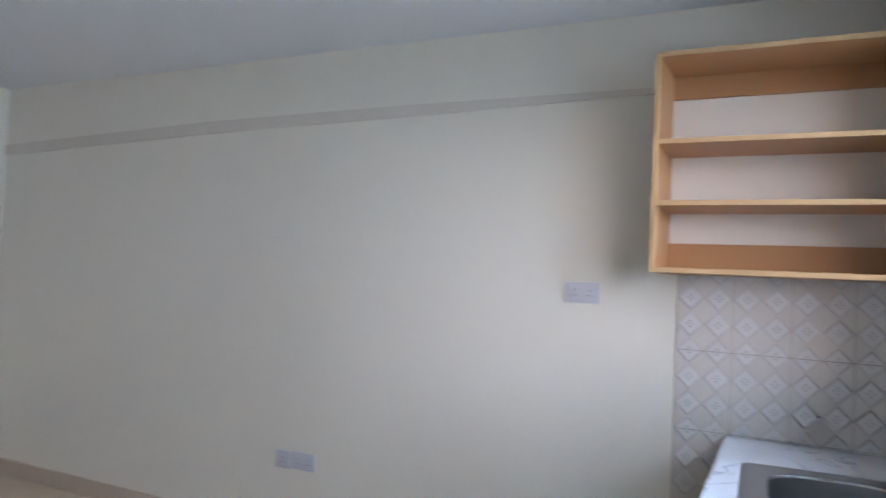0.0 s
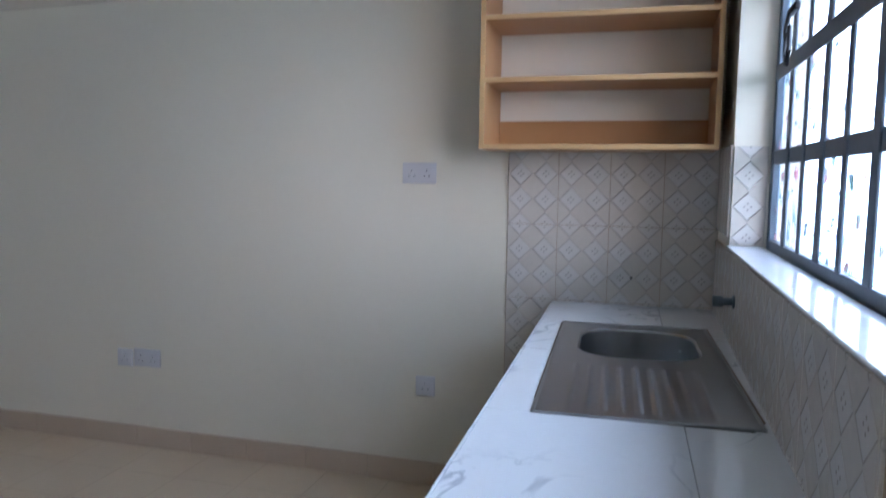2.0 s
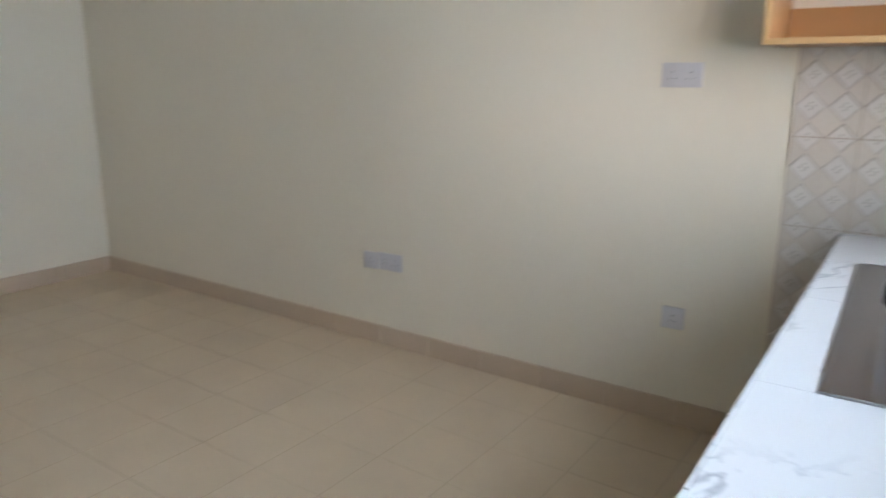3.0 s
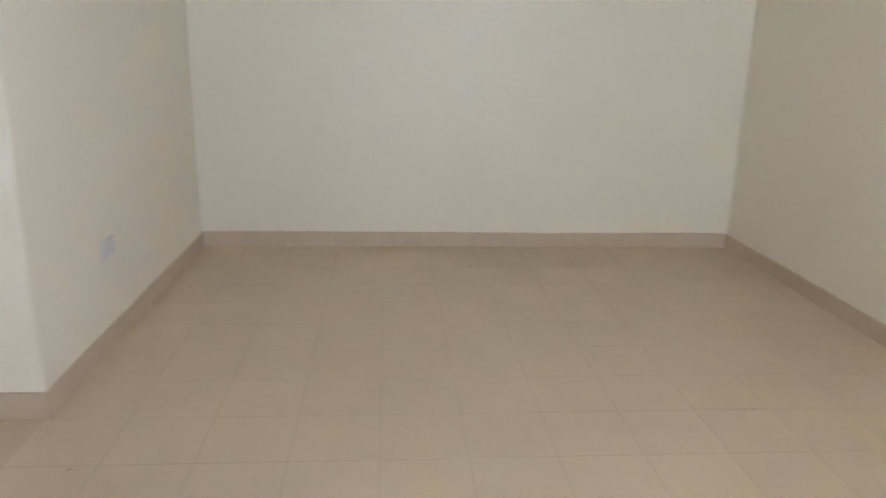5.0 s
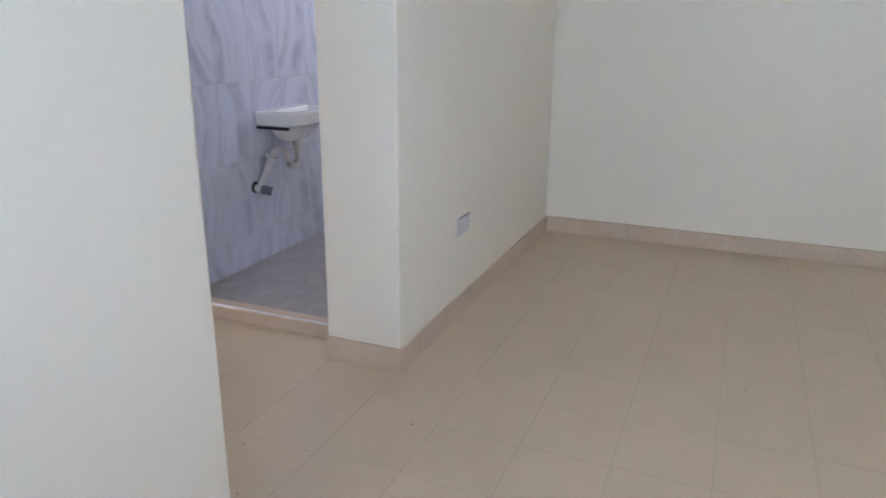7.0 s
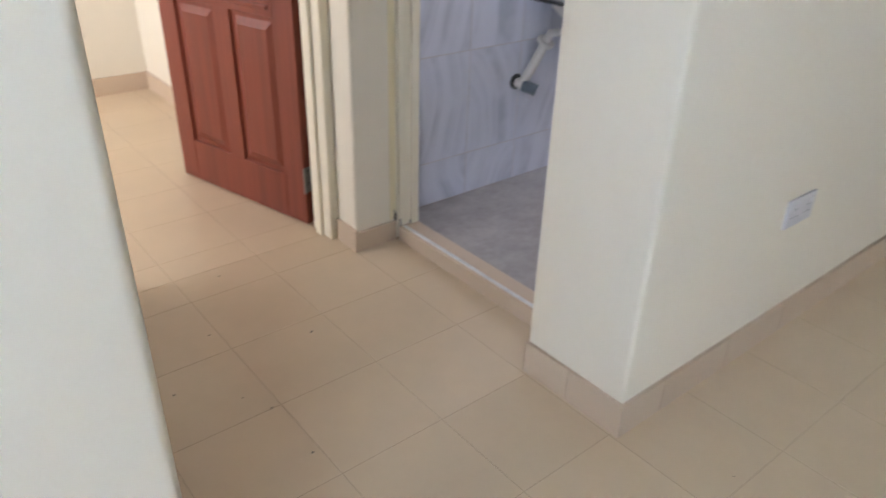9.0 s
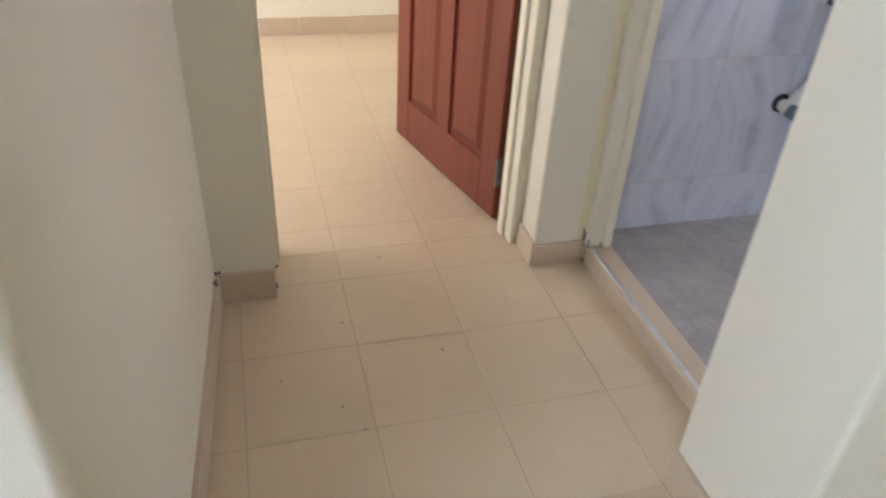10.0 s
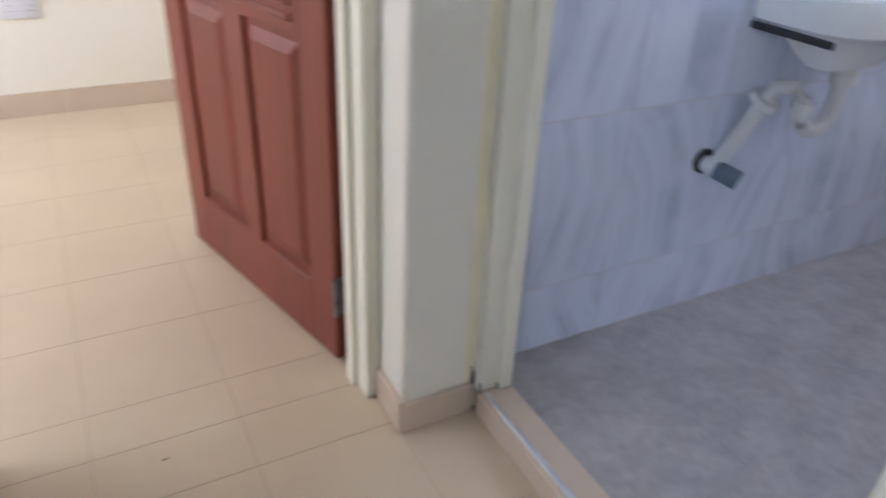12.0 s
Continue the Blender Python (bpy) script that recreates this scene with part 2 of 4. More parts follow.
def diamond_material():
    """Cream wall tile with raised white diamonds on a 10 cm pitch, each with four dots."""
    m = material("diamond_relief_tile", (0.64, 0.58, 0.51), 0.22, spread=0.06, scale=6, grain=0.04, bump=0.0)
    n, l = m.node_tree.nodes, m.node_tree.links
    p = n["Principled BSDF"]
    old = p.inputs["Base Color"].links[0].from_socket
    uv = n.new("ShaderNodeUVMap")
    sep = n.new("ShaderNodeSeparateXYZ")
    l.new(uv.outputs[0], sep.inputs[0])

    def op(kind, a, b=None, c=None):
        k = n.new("ShaderNodeMath"); k.operation = kind
        for i, v in enumerate((a, b, c)):
            if v is None:
                continue
            if isinstance(v, (int, float)):
                k.inputs[i].default_value = v
            else:
                l.new(v, k.inputs[i])
        return k.outputs[0]

    def folded(s):
        return op("ABSOLUTE", op("SUBTRACT", op("FRACT", op("ADD", op("MULTIPLY", s, 10.0), 0.5)), 0.5))

    u, v = folded(sep.outputs["X"]), folded(sep.outputs["Y"])
    d = op("ADD", u, v)
    inside = n.new("ShaderNodeMapRange")
    inside.inputs["From Min"].default_value, inside.inputs["From Max"].default_value = 0.475, 0.425
    l.new(d, inside.inputs["Value"])
    rim = n.new("ShaderNodeMapRange")
    l.new(op("ABSOLUTE", op("SUBTRACT", d, 0.465)), rim.inputs["Value"])
    rim.inputs["From Min"].default_value, rim.inputs["From Max"].default_value = 0.035, 0.01
    du, dv = op("SUBTRACT", u, 0.1), op("SUBTRACT", v, 0.1)
    r = op("SQRT", op("MINIMUM", op("ADD", op("MULTIPLY", du, du), op("MULTIPLY", v, v)), op("ADD", op("MULTIPLY", u, u), op("MULTIPLY", dv, dv))))
    dot = n.new("ShaderNodeMapRange")
    l.new(r, dot.inputs["Value"])
    dot.inputs["From Min"].default_value, dot.inputs["From Max"].default_value = 0.040, 0.026
    mix = n.new("ShaderNodeMix"); mix.data_type = "RGBA"
    l.new(op("MULTIPLY", inside.outputs[0], 0.4), mix.inputs["Factor"]); l.new(old, mix.inputs["A"]); mix.inputs["B"].default_value = (0.72, 0.71, 0.70, 1)
    mix2 = n.new("ShaderNodeMix"); mix2.data_type = "RGBA"
    dark = op("MAXIMUM", op("MULTIPLY", rim.outputs[0], 0.28), op("MULTIPLY", dot.outputs[0], 0.7))
    l.new(dark, mix2.inputs["Factor"]); l.new(mix.outputs["Result"], mix2.inputs["A"]); mix2.inputs["B"].default_value = (0.30, 0.26, 0.23, 1)
    l.new(mix2.outputs["Result"], p.inputs["Base Color"])
    bp = n.new("ShaderNodeBump"); bp.inputs["Strength"].default_value, bp.inputs["Distance"].default_value = 1.0, 0.004
    l.new(inside.outputs[0], bp.inputs["Height"]); l.new(bp.outputs[0], p.inputs["Normal"])
    return m


DIAMOND = diamond_material()


def pane_material():
    """Clear glass with grey, green and pink smears."""
    m = bpy.data.materials.new("smeared_window_glass")
    m.use_nodes = True
    n, l = m.node_tree.nodes, m.node_tree.links
    n.remove(n["Principled BSDF"])
    out = n["Material Output"]
    clear, gloss, film = n.new("ShaderNodeBsdfTransparent"), n.new("ShaderNodeBsdfGlossy"), n.new("ShaderNodeBsdfTranslucent")
    gloss.inputs["Roughness"].default_value = 0.05
    clear.inputs["Color"].default_value = (0.93, 0.97, 0.98, 1)
    geo = n.new("ShaderNodeNewGeometry")
    mp = n.new("ShaderNodeMapping"); mp.inputs["Scale"].default_value = (1, 20, 11)
    l.new(geo.outputs["Position"], mp.inputs["Vector"])
    tex = n.new("ShaderNodeTexNoise"); tex.inputs["Scale"].default_value, tex.inputs["Detail"].default_value = 1.6, 3
    l.new(mp.outputs[0], tex.inputs["Vector"])
    ramp = n.new("ShaderNodeMapRange"); ramp.inputs["From Min"].default_value, ramp.inputs["From Max"].default_value = 0.585, 0.635
    ramp.inputs["To Max"].default_value = 1.0
    l.new(tex.outputs["Fac"], ramp.inputs["Value"])
    hue = n.new("ShaderNodeTexNoise"); hue.inputs["Scale"].default_value = 0.9
    l.new(mp.outputs[0], hue.inputs["Vector"])
    cr = n.new("ShaderNodeValToRGB")
    cr.color_ramp.elements[0].position, cr.color_ramp.elements[0].color = 0.42, (0.16, 0.19, 0.22, 1)
    cr.color_ramp.elements[1].position, cr.color_ramp.elements[1].color = 0.60, (0.30, 0.15, 0.17, 1)
    mid = cr.color_ramp.elements.new(0.5); mid.color = (0.15, 0.23, 0.20, 1)
    l.new(hue.outputs["Fac"], cr.inputs["Fac"]); l.new(cr.outputs["Color"], film.inputs["Color"])
    a, b = n.new("ShaderNodeMixShader"), n.new("ShaderNodeMixShader")
    l.new(ramp.outputs[0], a.inputs["Fac"]); l.new(clear.outputs[0], a.inputs[1]); l.new(film.outputs[0], a.inputs[2])
    b.inputs["Fac"].default_value = 0.05
    l.new(a.outputs[0], b.inputs[1]); l.new(gloss.outputs[0], b.inputs[2])
    l.new(b.outputs[0], out.inputs["Surface"])
    return m


GLASS = pane_material()


def backdrop_material(strength):
    m = bpy.data.materials.new("overcast_distance")
    m.use_nodes = True
    n, l = m.node_tree.nodes, m.node_tree.links
    n.remove(n["Principled BSDF"])
    em = n.new("ShaderNodeEmission"); em.inputs["Strength"].default_value = strength
    geo = n.new("ShaderNodeNewGeometry")
    sep = n.new("ShaderNodeSeparateXYZ"); l.new(geo.outputs["Position"], sep.inputs[0])
    tex = n.new("ShaderNodeTexNoise"); tex.inputs["Scale"].default_value, tex.inputs["Detail"].default_value = 1.3, 6
    l.new(geo.outputs["Position"], tex.inputs["Vector"])
    add = n.new("ShaderNodeMath"); add.operation = "MULTIPLY_ADD"; add.inputs[1].default_value = 1.6
    l.new(tex.outputs["Fac"], add.inputs[0]); l.new(sep.outputs["Z"], add.inputs[2])
    cr = n.new("ShaderNodeValToRGB")
    cr.color_ramp.elements[0].position, cr.color_ramp.elements[0].color = 0.40, (0.16, 0.27, 0.25, 1)
    cr.color_ramp.elements[1].position, cr.color_ramp.elements[1].color = 0.62, (0.72, 0.87, 1.0, 1)
    mr = n.new("ShaderNodeMapRange"); mr.inputs["From Min"].default_value, mr.inputs["From Max"].default_value = 0.0, 3.2
    l.new(add.outputs[0], mr.inputs["Value"]); l.new(mr.outputs[0], cr.inputs["Fac"])
    # warm tint towards the south, added to warm the light on the far walls
    side = n.new("ShaderNodeMapRange"); side.inputs["From Min"].default_value, side.inputs["From Max"].default_value = 0.5, -2.5
    l.new(sep.outputs["Y"], side.inputs["Value"])
    warm = n.new("ShaderNodeMix"); warm.data_type, warm.blend_type = "RGBA", "MULTIPLY"
    warm.inputs["B"].default_value = (1.0, 0.93, 0.84, 1)
    l.new(side.outputs[0], warm.inputs["Factor"]); l.new(cr.outputs["Color"], warm.inputs["A"])
    l.new(warm.outputs["Result"], em.inputs["Color"]); l.new(em.outputs[0], n["Material Output"].inputs["Surface"])
    return m


BACKDROP = backdrop_material(13.5)


# ---------------------------------------------------------------- mesh tools
def box(bm, x0, x1, y0, y1, z0, z1, bevel=0.0, segments=1):
    m = Matrix.Translation(((x0 + x1) / 2, (y0 + y1) / 2, (z0 + z1) / 2)) @ Matrix.Diagonal((abs(x1 - x0), abs(y1 - y0), abs(z1 - z0), 1))
    made = bmesh.ops.create_cube(bm, size=1, matrix=m)
    if bevel:
        edges = list({e for v in made["verts"] for e in v.link_edges})
        bmesh.ops.bevel(bm, geom=edges, offset=bevel, segments=segments, profile=0.5, affect="EDGES")
    return bm


def boxed(*args, **kw):
    return box(bmesh.new(), *args, **kw)


def prism(bm, points, z0, z1):
    """An upright solid over a plan."""
    low = [bm.verts.new((x, y, z0)) for x, y in points]
    top = [bm.verts.new((x, y, z1)) for x, y in points]
    bm.faces.new(low[::-1]), bm.faces.new(top)
    for i in range(len(points)):
        j = (i + 1) % len(points)
        bm.faces.new((low[i], low[j], top[j], top[i]))
    return bm


def rounded(points, radius, steps=5):
    """A plan (anticlockwise) with the corners that have a radius rounded off."""
    out = []
    for i, (p, r) in enumerate(zip(points, radius)):
        if not r:
            out.append(p)
            continue
        p, a, b = Vector(p), Vector(points[i - 1]), Vector(points[(i + 1) % len(points)])
        u, v = (a - p).normalized() * r, (b - p).normalized() * r
        c = p + u + v
        for k in range(steps + 1):
            w = k / steps * math.pi / 2
            q = c - v * math.cos(w) - u * math.sin(w)
            out.append((q.x, q.y))
    return out


def tube(bm, path, radius, sides=12):
    """A round pipe along a path."""
    rings = []
    path = [Vector(p) for p in path]
    for i, p in enumerate(path):
        way = (path[min(i + 1, len(path) - 1)] - path[max(i - 1, 0)]).normalized()
        side = way.cross(Vector((0, 0, 1)) if abs(way.z) < 0.9 else Vector((1, 0, 0))).normalized()
        up = side.cross(way)
        rings.append([bm.verts.new(p + radius * (math.cos(2 * math.pi * k / sides) * side + math.sin(2 * math.pi * k / sides) * up)) for k in range(sides)])
    for a, b in zip(rings, rings[1:]):
        for k in range(sides):
            bm.faces.new((a[k], a[(k + 1) % sides], b[(k + 1) % sides], b[k]))
    bm.faces.new(rings[0][::-1]), bm.faces.new(rings[-1])
    return bm


def bend(a, corner, b, radius, steps=6):
    """Points of a path from a to b, rounded at the corner."""
    a, c, b = Vector(a), Vector(corner), Vector(b)
    p, q = c + (a - c).normalized() * radius, c + (b - c).normalized() * radius
    return [a] + [(1 - t) ** 2 * p + 2 * t * (1 - t) * c + t * t * q for t in (k / steps for k in range(steps + 1))] + [b]


def to_mesh(name, bm, mat, smooth=False):
    bmesh.ops.recalc_face_normals(bm, faces=bm.faces)
    me = bpy.data.meshes.new(name)
    bm.to_mesh(me)
    bm.free()
    if mat:
        me.materials.append(mat)
    if smooth:
        for f in me.polygons:
            f.use_smooth = True
        me.set_sharp_from_angle(angle=radians(38))
    return me


def part(name, bm, mat, parent, label="", smooth=False):
    ob = new(name, to_mesh(name, bm, mat, smooth))
    ob.parent = parent
    ob.matrix_parent_inverse = parent.matrix_world.inverted()
    return tagged(ob, label)


def thing(name, place, label, category, group="", kind=""):
    """An empty at the base of a thing, to which its parts belong."""
    ob = new(name)
    ob.empty_display_size = 0.05
    ob.matrix_world = Matrix.Translation(place)
    bpy.context.view_layer.update()
    return tagged(ob, label, category, group, kind)


def structure(name, bm, mat, label, category, smooth=False):
    return tagged(new(name, to_mesh(name, bm, mat, smooth)), label, category, kind="structure")


# ---------------------------------------------------------------- the plan
H = 2.47                       # ceiling
XW, XE, YN, YS = -5.07, 0.0, 0.0, -3.56
XC0, XC1 = -2.81, -1.765       # corridor between the stub and its other wall
YD, YD2 = -4.73, -4.95         # wall of the red door
YC = -3.545                    # north face of the corridor wall
YP = -4.742                    # the short wall between the two doorways
BX = -2.97                     # plane of the bathroom doorway
YB0, YB1 = -3.887, -4.72       # bathroom doorway
BFLOOR, YBATH = 0.055, -4.81
RX0, RX1 = -2.80, -2.00        # opening of the red door
YBED, XBW = -7.11, -2.888
DOORH = 2.06
WY0, WY1, WZ0, WZ1 = -2.70, -0.38, 1.105, 2.20   # kitchen window; its unseen southern end is widened to brighten the north wall

# walls
structure("wall_north", boxed(XW - 0.2, XE + 0.2, YN, YN + 0.2, -0.1, H), PAINT, "cream painted plaster wall", "wall")
bm = bmesh.new()
box(bm, XE, XE + 0.2, WY1, YN, -0.1, H)
box(bm, XE, XE + 0.2, WY0, WY1, -0.1, WZ0)
box(bm, XE, XE + 0.2, WY0, WY1, WZ1, H)
box(bm, XE, XE + 0.2, -5.25, WY0, -0.1, H)
box(bm, XE, XE + 0.2, -6.75, -5.25, -0.1, 1.1)
box(bm, XE, XE + 0.2, -6.75, -5.25, 2.2, H)
box(bm, XE, XE + 0.2, YBED - 0.2, -6.75, -0.1, H)
structure("wall_east", bm, PAINT, "cream painted outer wall with window openings", "wall")
bm = bmesh.new()
box(bm, XW - 0.2, XW, -4.05, YN, -0.1, H)
box(bm, XW - 0.2, XW, -4.55, -4.05, -0.1, 1.7)
box(bm, XW - 0.2, XW, -4.55, -4.05, 2.2, H)
box(bm, XW - 0.2, XW, YD2, -4.55, -0.1, H)
structure("wall_west", bm, PAINT, "cream painted plaster wall", "wall")
bm = bmesh.new()
prism(bm, rounded([(XW, YS - 0.14), (BX - 0.13, YS - 0.14), (BX - 0.13, YB0), (XC0, YB0), (XC0, YS), (XW, YS)], [0, 0, 0, 0.008, 0.013, 0]), -0.1, H)
structure("wall_south", bm, PAINT, "cream painted wall ending in a rounded pier", "wall", True)
bm = bmesh.new()
prism(bm, rounded([(XC1, YC), (XC1 - 0.07, YD), (XC1 + 0.15, YD), (XC1 + 0.15, YS - 0.15), (XE, YS - 0.15), (XE, YC)], [0.02, 0, 0, 0, 0, 0]), -0.1, H)
structure("wall_corridor", bm, PAINT, "cream painted corridor wall with rounded corner", "wall", True)
bm = bmesh.new()
box(bm, RX1, XE, YD2, YD, -0.1, H)
prism(bm, rounded([(XW, YD2), (RX0, YD2), (RX0, YP), (BX - 0.088, YP), (BX - 0.088, YBATH - 0.01), (XW, YBATH - 0.01)], [0, 0, 0.012, 0, 0, 0]), -0.1, H)
box(bm, RX0, RX1, YD2, YD, DOORH, H)
structure("wall_doors", bm, PAINT, "cream painted wall with a door opening", "wall", True)
structure("wall_lintel", boxed(BX - 0.13, BX, YB1, YB0, DOORH, H), PAINT, "cream painted lintel over the bathroom doorway", "wall")
structure("wall_bedroom_west", boxed(XBW - 0.15, XBW, YBED, YD2, -0.1, H), PAINT, "cream painted bedroom wall", "wall")
structure("wall_bedroom_south", boxed(XBW - 0.15, XE, YBED - 0.2, YBED, -0.1, H), PAINT, "cream painted bedroom wall", "wall")
structure("ceiling", boxed(XW - 0.2, XE + 0.2, YBED - 0.2, YN + 0.2, H, H + 0.15), CEIL, "white painted slab ceiling", "ceiling")

# plaster band along the north wall, a little thinner towards the cupboard
bm = bmesh.new()
sec = [(XW, 2.035, 2.105), (-3.3, 2.092, 2.162), (-2.0, 2.115, 2.172), (-0.86, 2.142, 2.168)]
rings = []
for x, lo, hi in sec:
    rings.append([bm.verts.new(p) for p in ((x, 0.002, lo), (x, -0.009, lo + 0.002), (x, -0.009, hi - 0.002), (x, 0.002, hi))])
for a, b in zip(rings, rings[1:]):
    for k in range(4):
        bm.faces.new((a[k], a[(k + 1) % 4], b[(k + 1) % 4], b[k]))
bm.faces.new(rings[0][::-1]), bm.faces.new(rings[-1])
structure("trim_band", bm, BAND, "beige plaster band along the wall", "trim")

# floors
floor = structure("floor", boxed(XW, XE + 0.2, YBED, YN, -0.12, -0.0006), GROUT, "beige ceramic floor tiles with brown joints", "floor")
floor_bath = structure("floor_bathroom", boxed(XW, BX - 0.085, YBATH, YS - 0.14, -0.002, BFLOOR - 0.003), SLATE, "grey mottled bathroom floor tiles", "floor")

structure("ground", boxed(-200, 200, -200, 200, -0.4, -0.13), EARTH, "bare pale ground outside the house", "ground")

# threshold of the bathroom
thr = tagged(thing("threshold", (BX, -4.3, 0), "raised beige tiled doorstep with a worn metal strip", "threshold", kind="structure"))
part("step", boxed(BX - 0.085, BX + 0.002, YB1, YB0, -0.001, 0.058, bevel=0.004, segments=2), SKIRT, thr)
bm = bmesh.new()
prev = None
for i in range(25):
    y = YB1 + 0.012 + i * 0.0335
    w, h = 0.0008 * math.sin(i * 0.5), 0.0001 * math.sin(i * 1.7)
    ring = [bm.verts.new(p) for p in ((BX - 0.025 + w, y, 0.056), (BX - 0.023 + w, y, 0.0610 + h), (BX - 0.011, y, 0.0616 + h), (BX - 0.009 + w, y, 0.056))]
    if prev:
        for k in range(4):
            bm.faces.new((prev[k], prev[(k + 1) % 4], ring[(k + 1) % 4], ring[k]))
    else:
        bm.faces.new(ring)
    prev = ring
bm.faces.new(prev[::-1])
part("edge_strip", bm, STRIP, thr, "scuffed aluminium edge strip")

# ---------------------------------------------------------------- kitchen
def cupboard():
    t = thing("wall_cupboard", (-0.445, -0.15, 1.425), "open oak-laminate wall cupboard with two shelves, empty", "cupboard")
    x0, x1, y0, z0, z1 = -0.858, -0.036, -0.30, 1.425, 2.213
    th = 0.018

    def board(name, a, b, c, d, e, f, edge_axis):
        ob = part(name, boxed(a, b, c + 0.002, d, e, f, bevel=0.0008), PINE, t)
        if edge_axis:
            part("edging", boxed(a, b, c - 0.0005, c + 0.0018, e, f, bevel=0.0006), EDGE, ob, "pale edging strip")
        return ob

    board("side_panel", x0, x0 + th, y0, 0, z0, z1, True)
    board("side_panel", x1 - th, x1, y0, 0, z0, z1, True)
    board("top_panel", x0 + th, x1 - th, y0, 0, z1 - th, z1, True)
    board("bottom_panel", x0 + th, x1 - th, y0, 0, z0, z0 + th, True)
    board("shelf", x0 + th, x1 - th, y0, 0, 1.881, 1.899, True)
    board("shelf", x0 + th, x1 - th, y0, 0, 1.662, 1.680, True)
    board("back_rail", x0 + th, x1 - th, -0.018, 0, 2.108, z1 - th, False)
    board("back_rail", x0 + th, x1 - th, -0.018, 0, z0 + th, 1.545, False)
    return t


cupboard()

CT = 0.835
counter = thing("kitchen_counter", (-0.31, -1.0, 0), "white marble-tiled kitchen counter on masonry supports", "counter")
CY1 = -2.02
# slab with a hole for the bowl
sx0, sx1, sy0, sy1 = -0.520, -0.058, -1.40, -0.42
part("slab", box(box(box(box(bmesh.new(), -0.60, -0.002, CY1, -0.97, CT - 0.09, CT - 0.008), -0.60, -0.002, -0.46, -0.002, CT - 0.09, CT - 0.008), -0.60, -0.46, -0.97, -0.46, CT - 0.09, CT - 0.008), -0.07, -0.002, -0.97, -0.46, CT - 0.09, CT - 0.008), CEMENT, counter)
part("support_wall", boxed(-0.56, -0.004, CY1 + 0.02, CY1 + 0.13, 0, CT - 0.09), PAINT, counter)
part("support_wall", boxed(-0.56, -0.004, -1.18, -1.06, 0, CT - 0.09), PAINT, counter)
for y0, y1 in ((-0.4165, -0.004), (-0.833, -0.4175), (-1.402, -0.834), (-2.02, -1.403)):
    for x0, x1 in ((-0.605, -0.2035), (-0.2025, -0.004)):
        a, b = x0, x1
        if y0 < -0.41 and y1 <= -0.417 and y0 >= -1.41:      # beside the sink only
            if x0 < -0.5:
                b = sx0 + 0.02
            else:
                a = sx1 - 0.012
        part("marble_tile", boxed(a, b, y0, y1, CT - 0.008, CT, bevel=0.0012), MARBLE, counter)
for y0, y1 in ((-0.60, -0.004), (-1.20, -0.603), (-1.80, -1.203), (CY1, -1.803)):
    part("edge_tile", boxed(-0.612, -0.6055, y0, y1, CT - 0.09, CT - 0.001, bevel=0.001), MARBLE, counter)


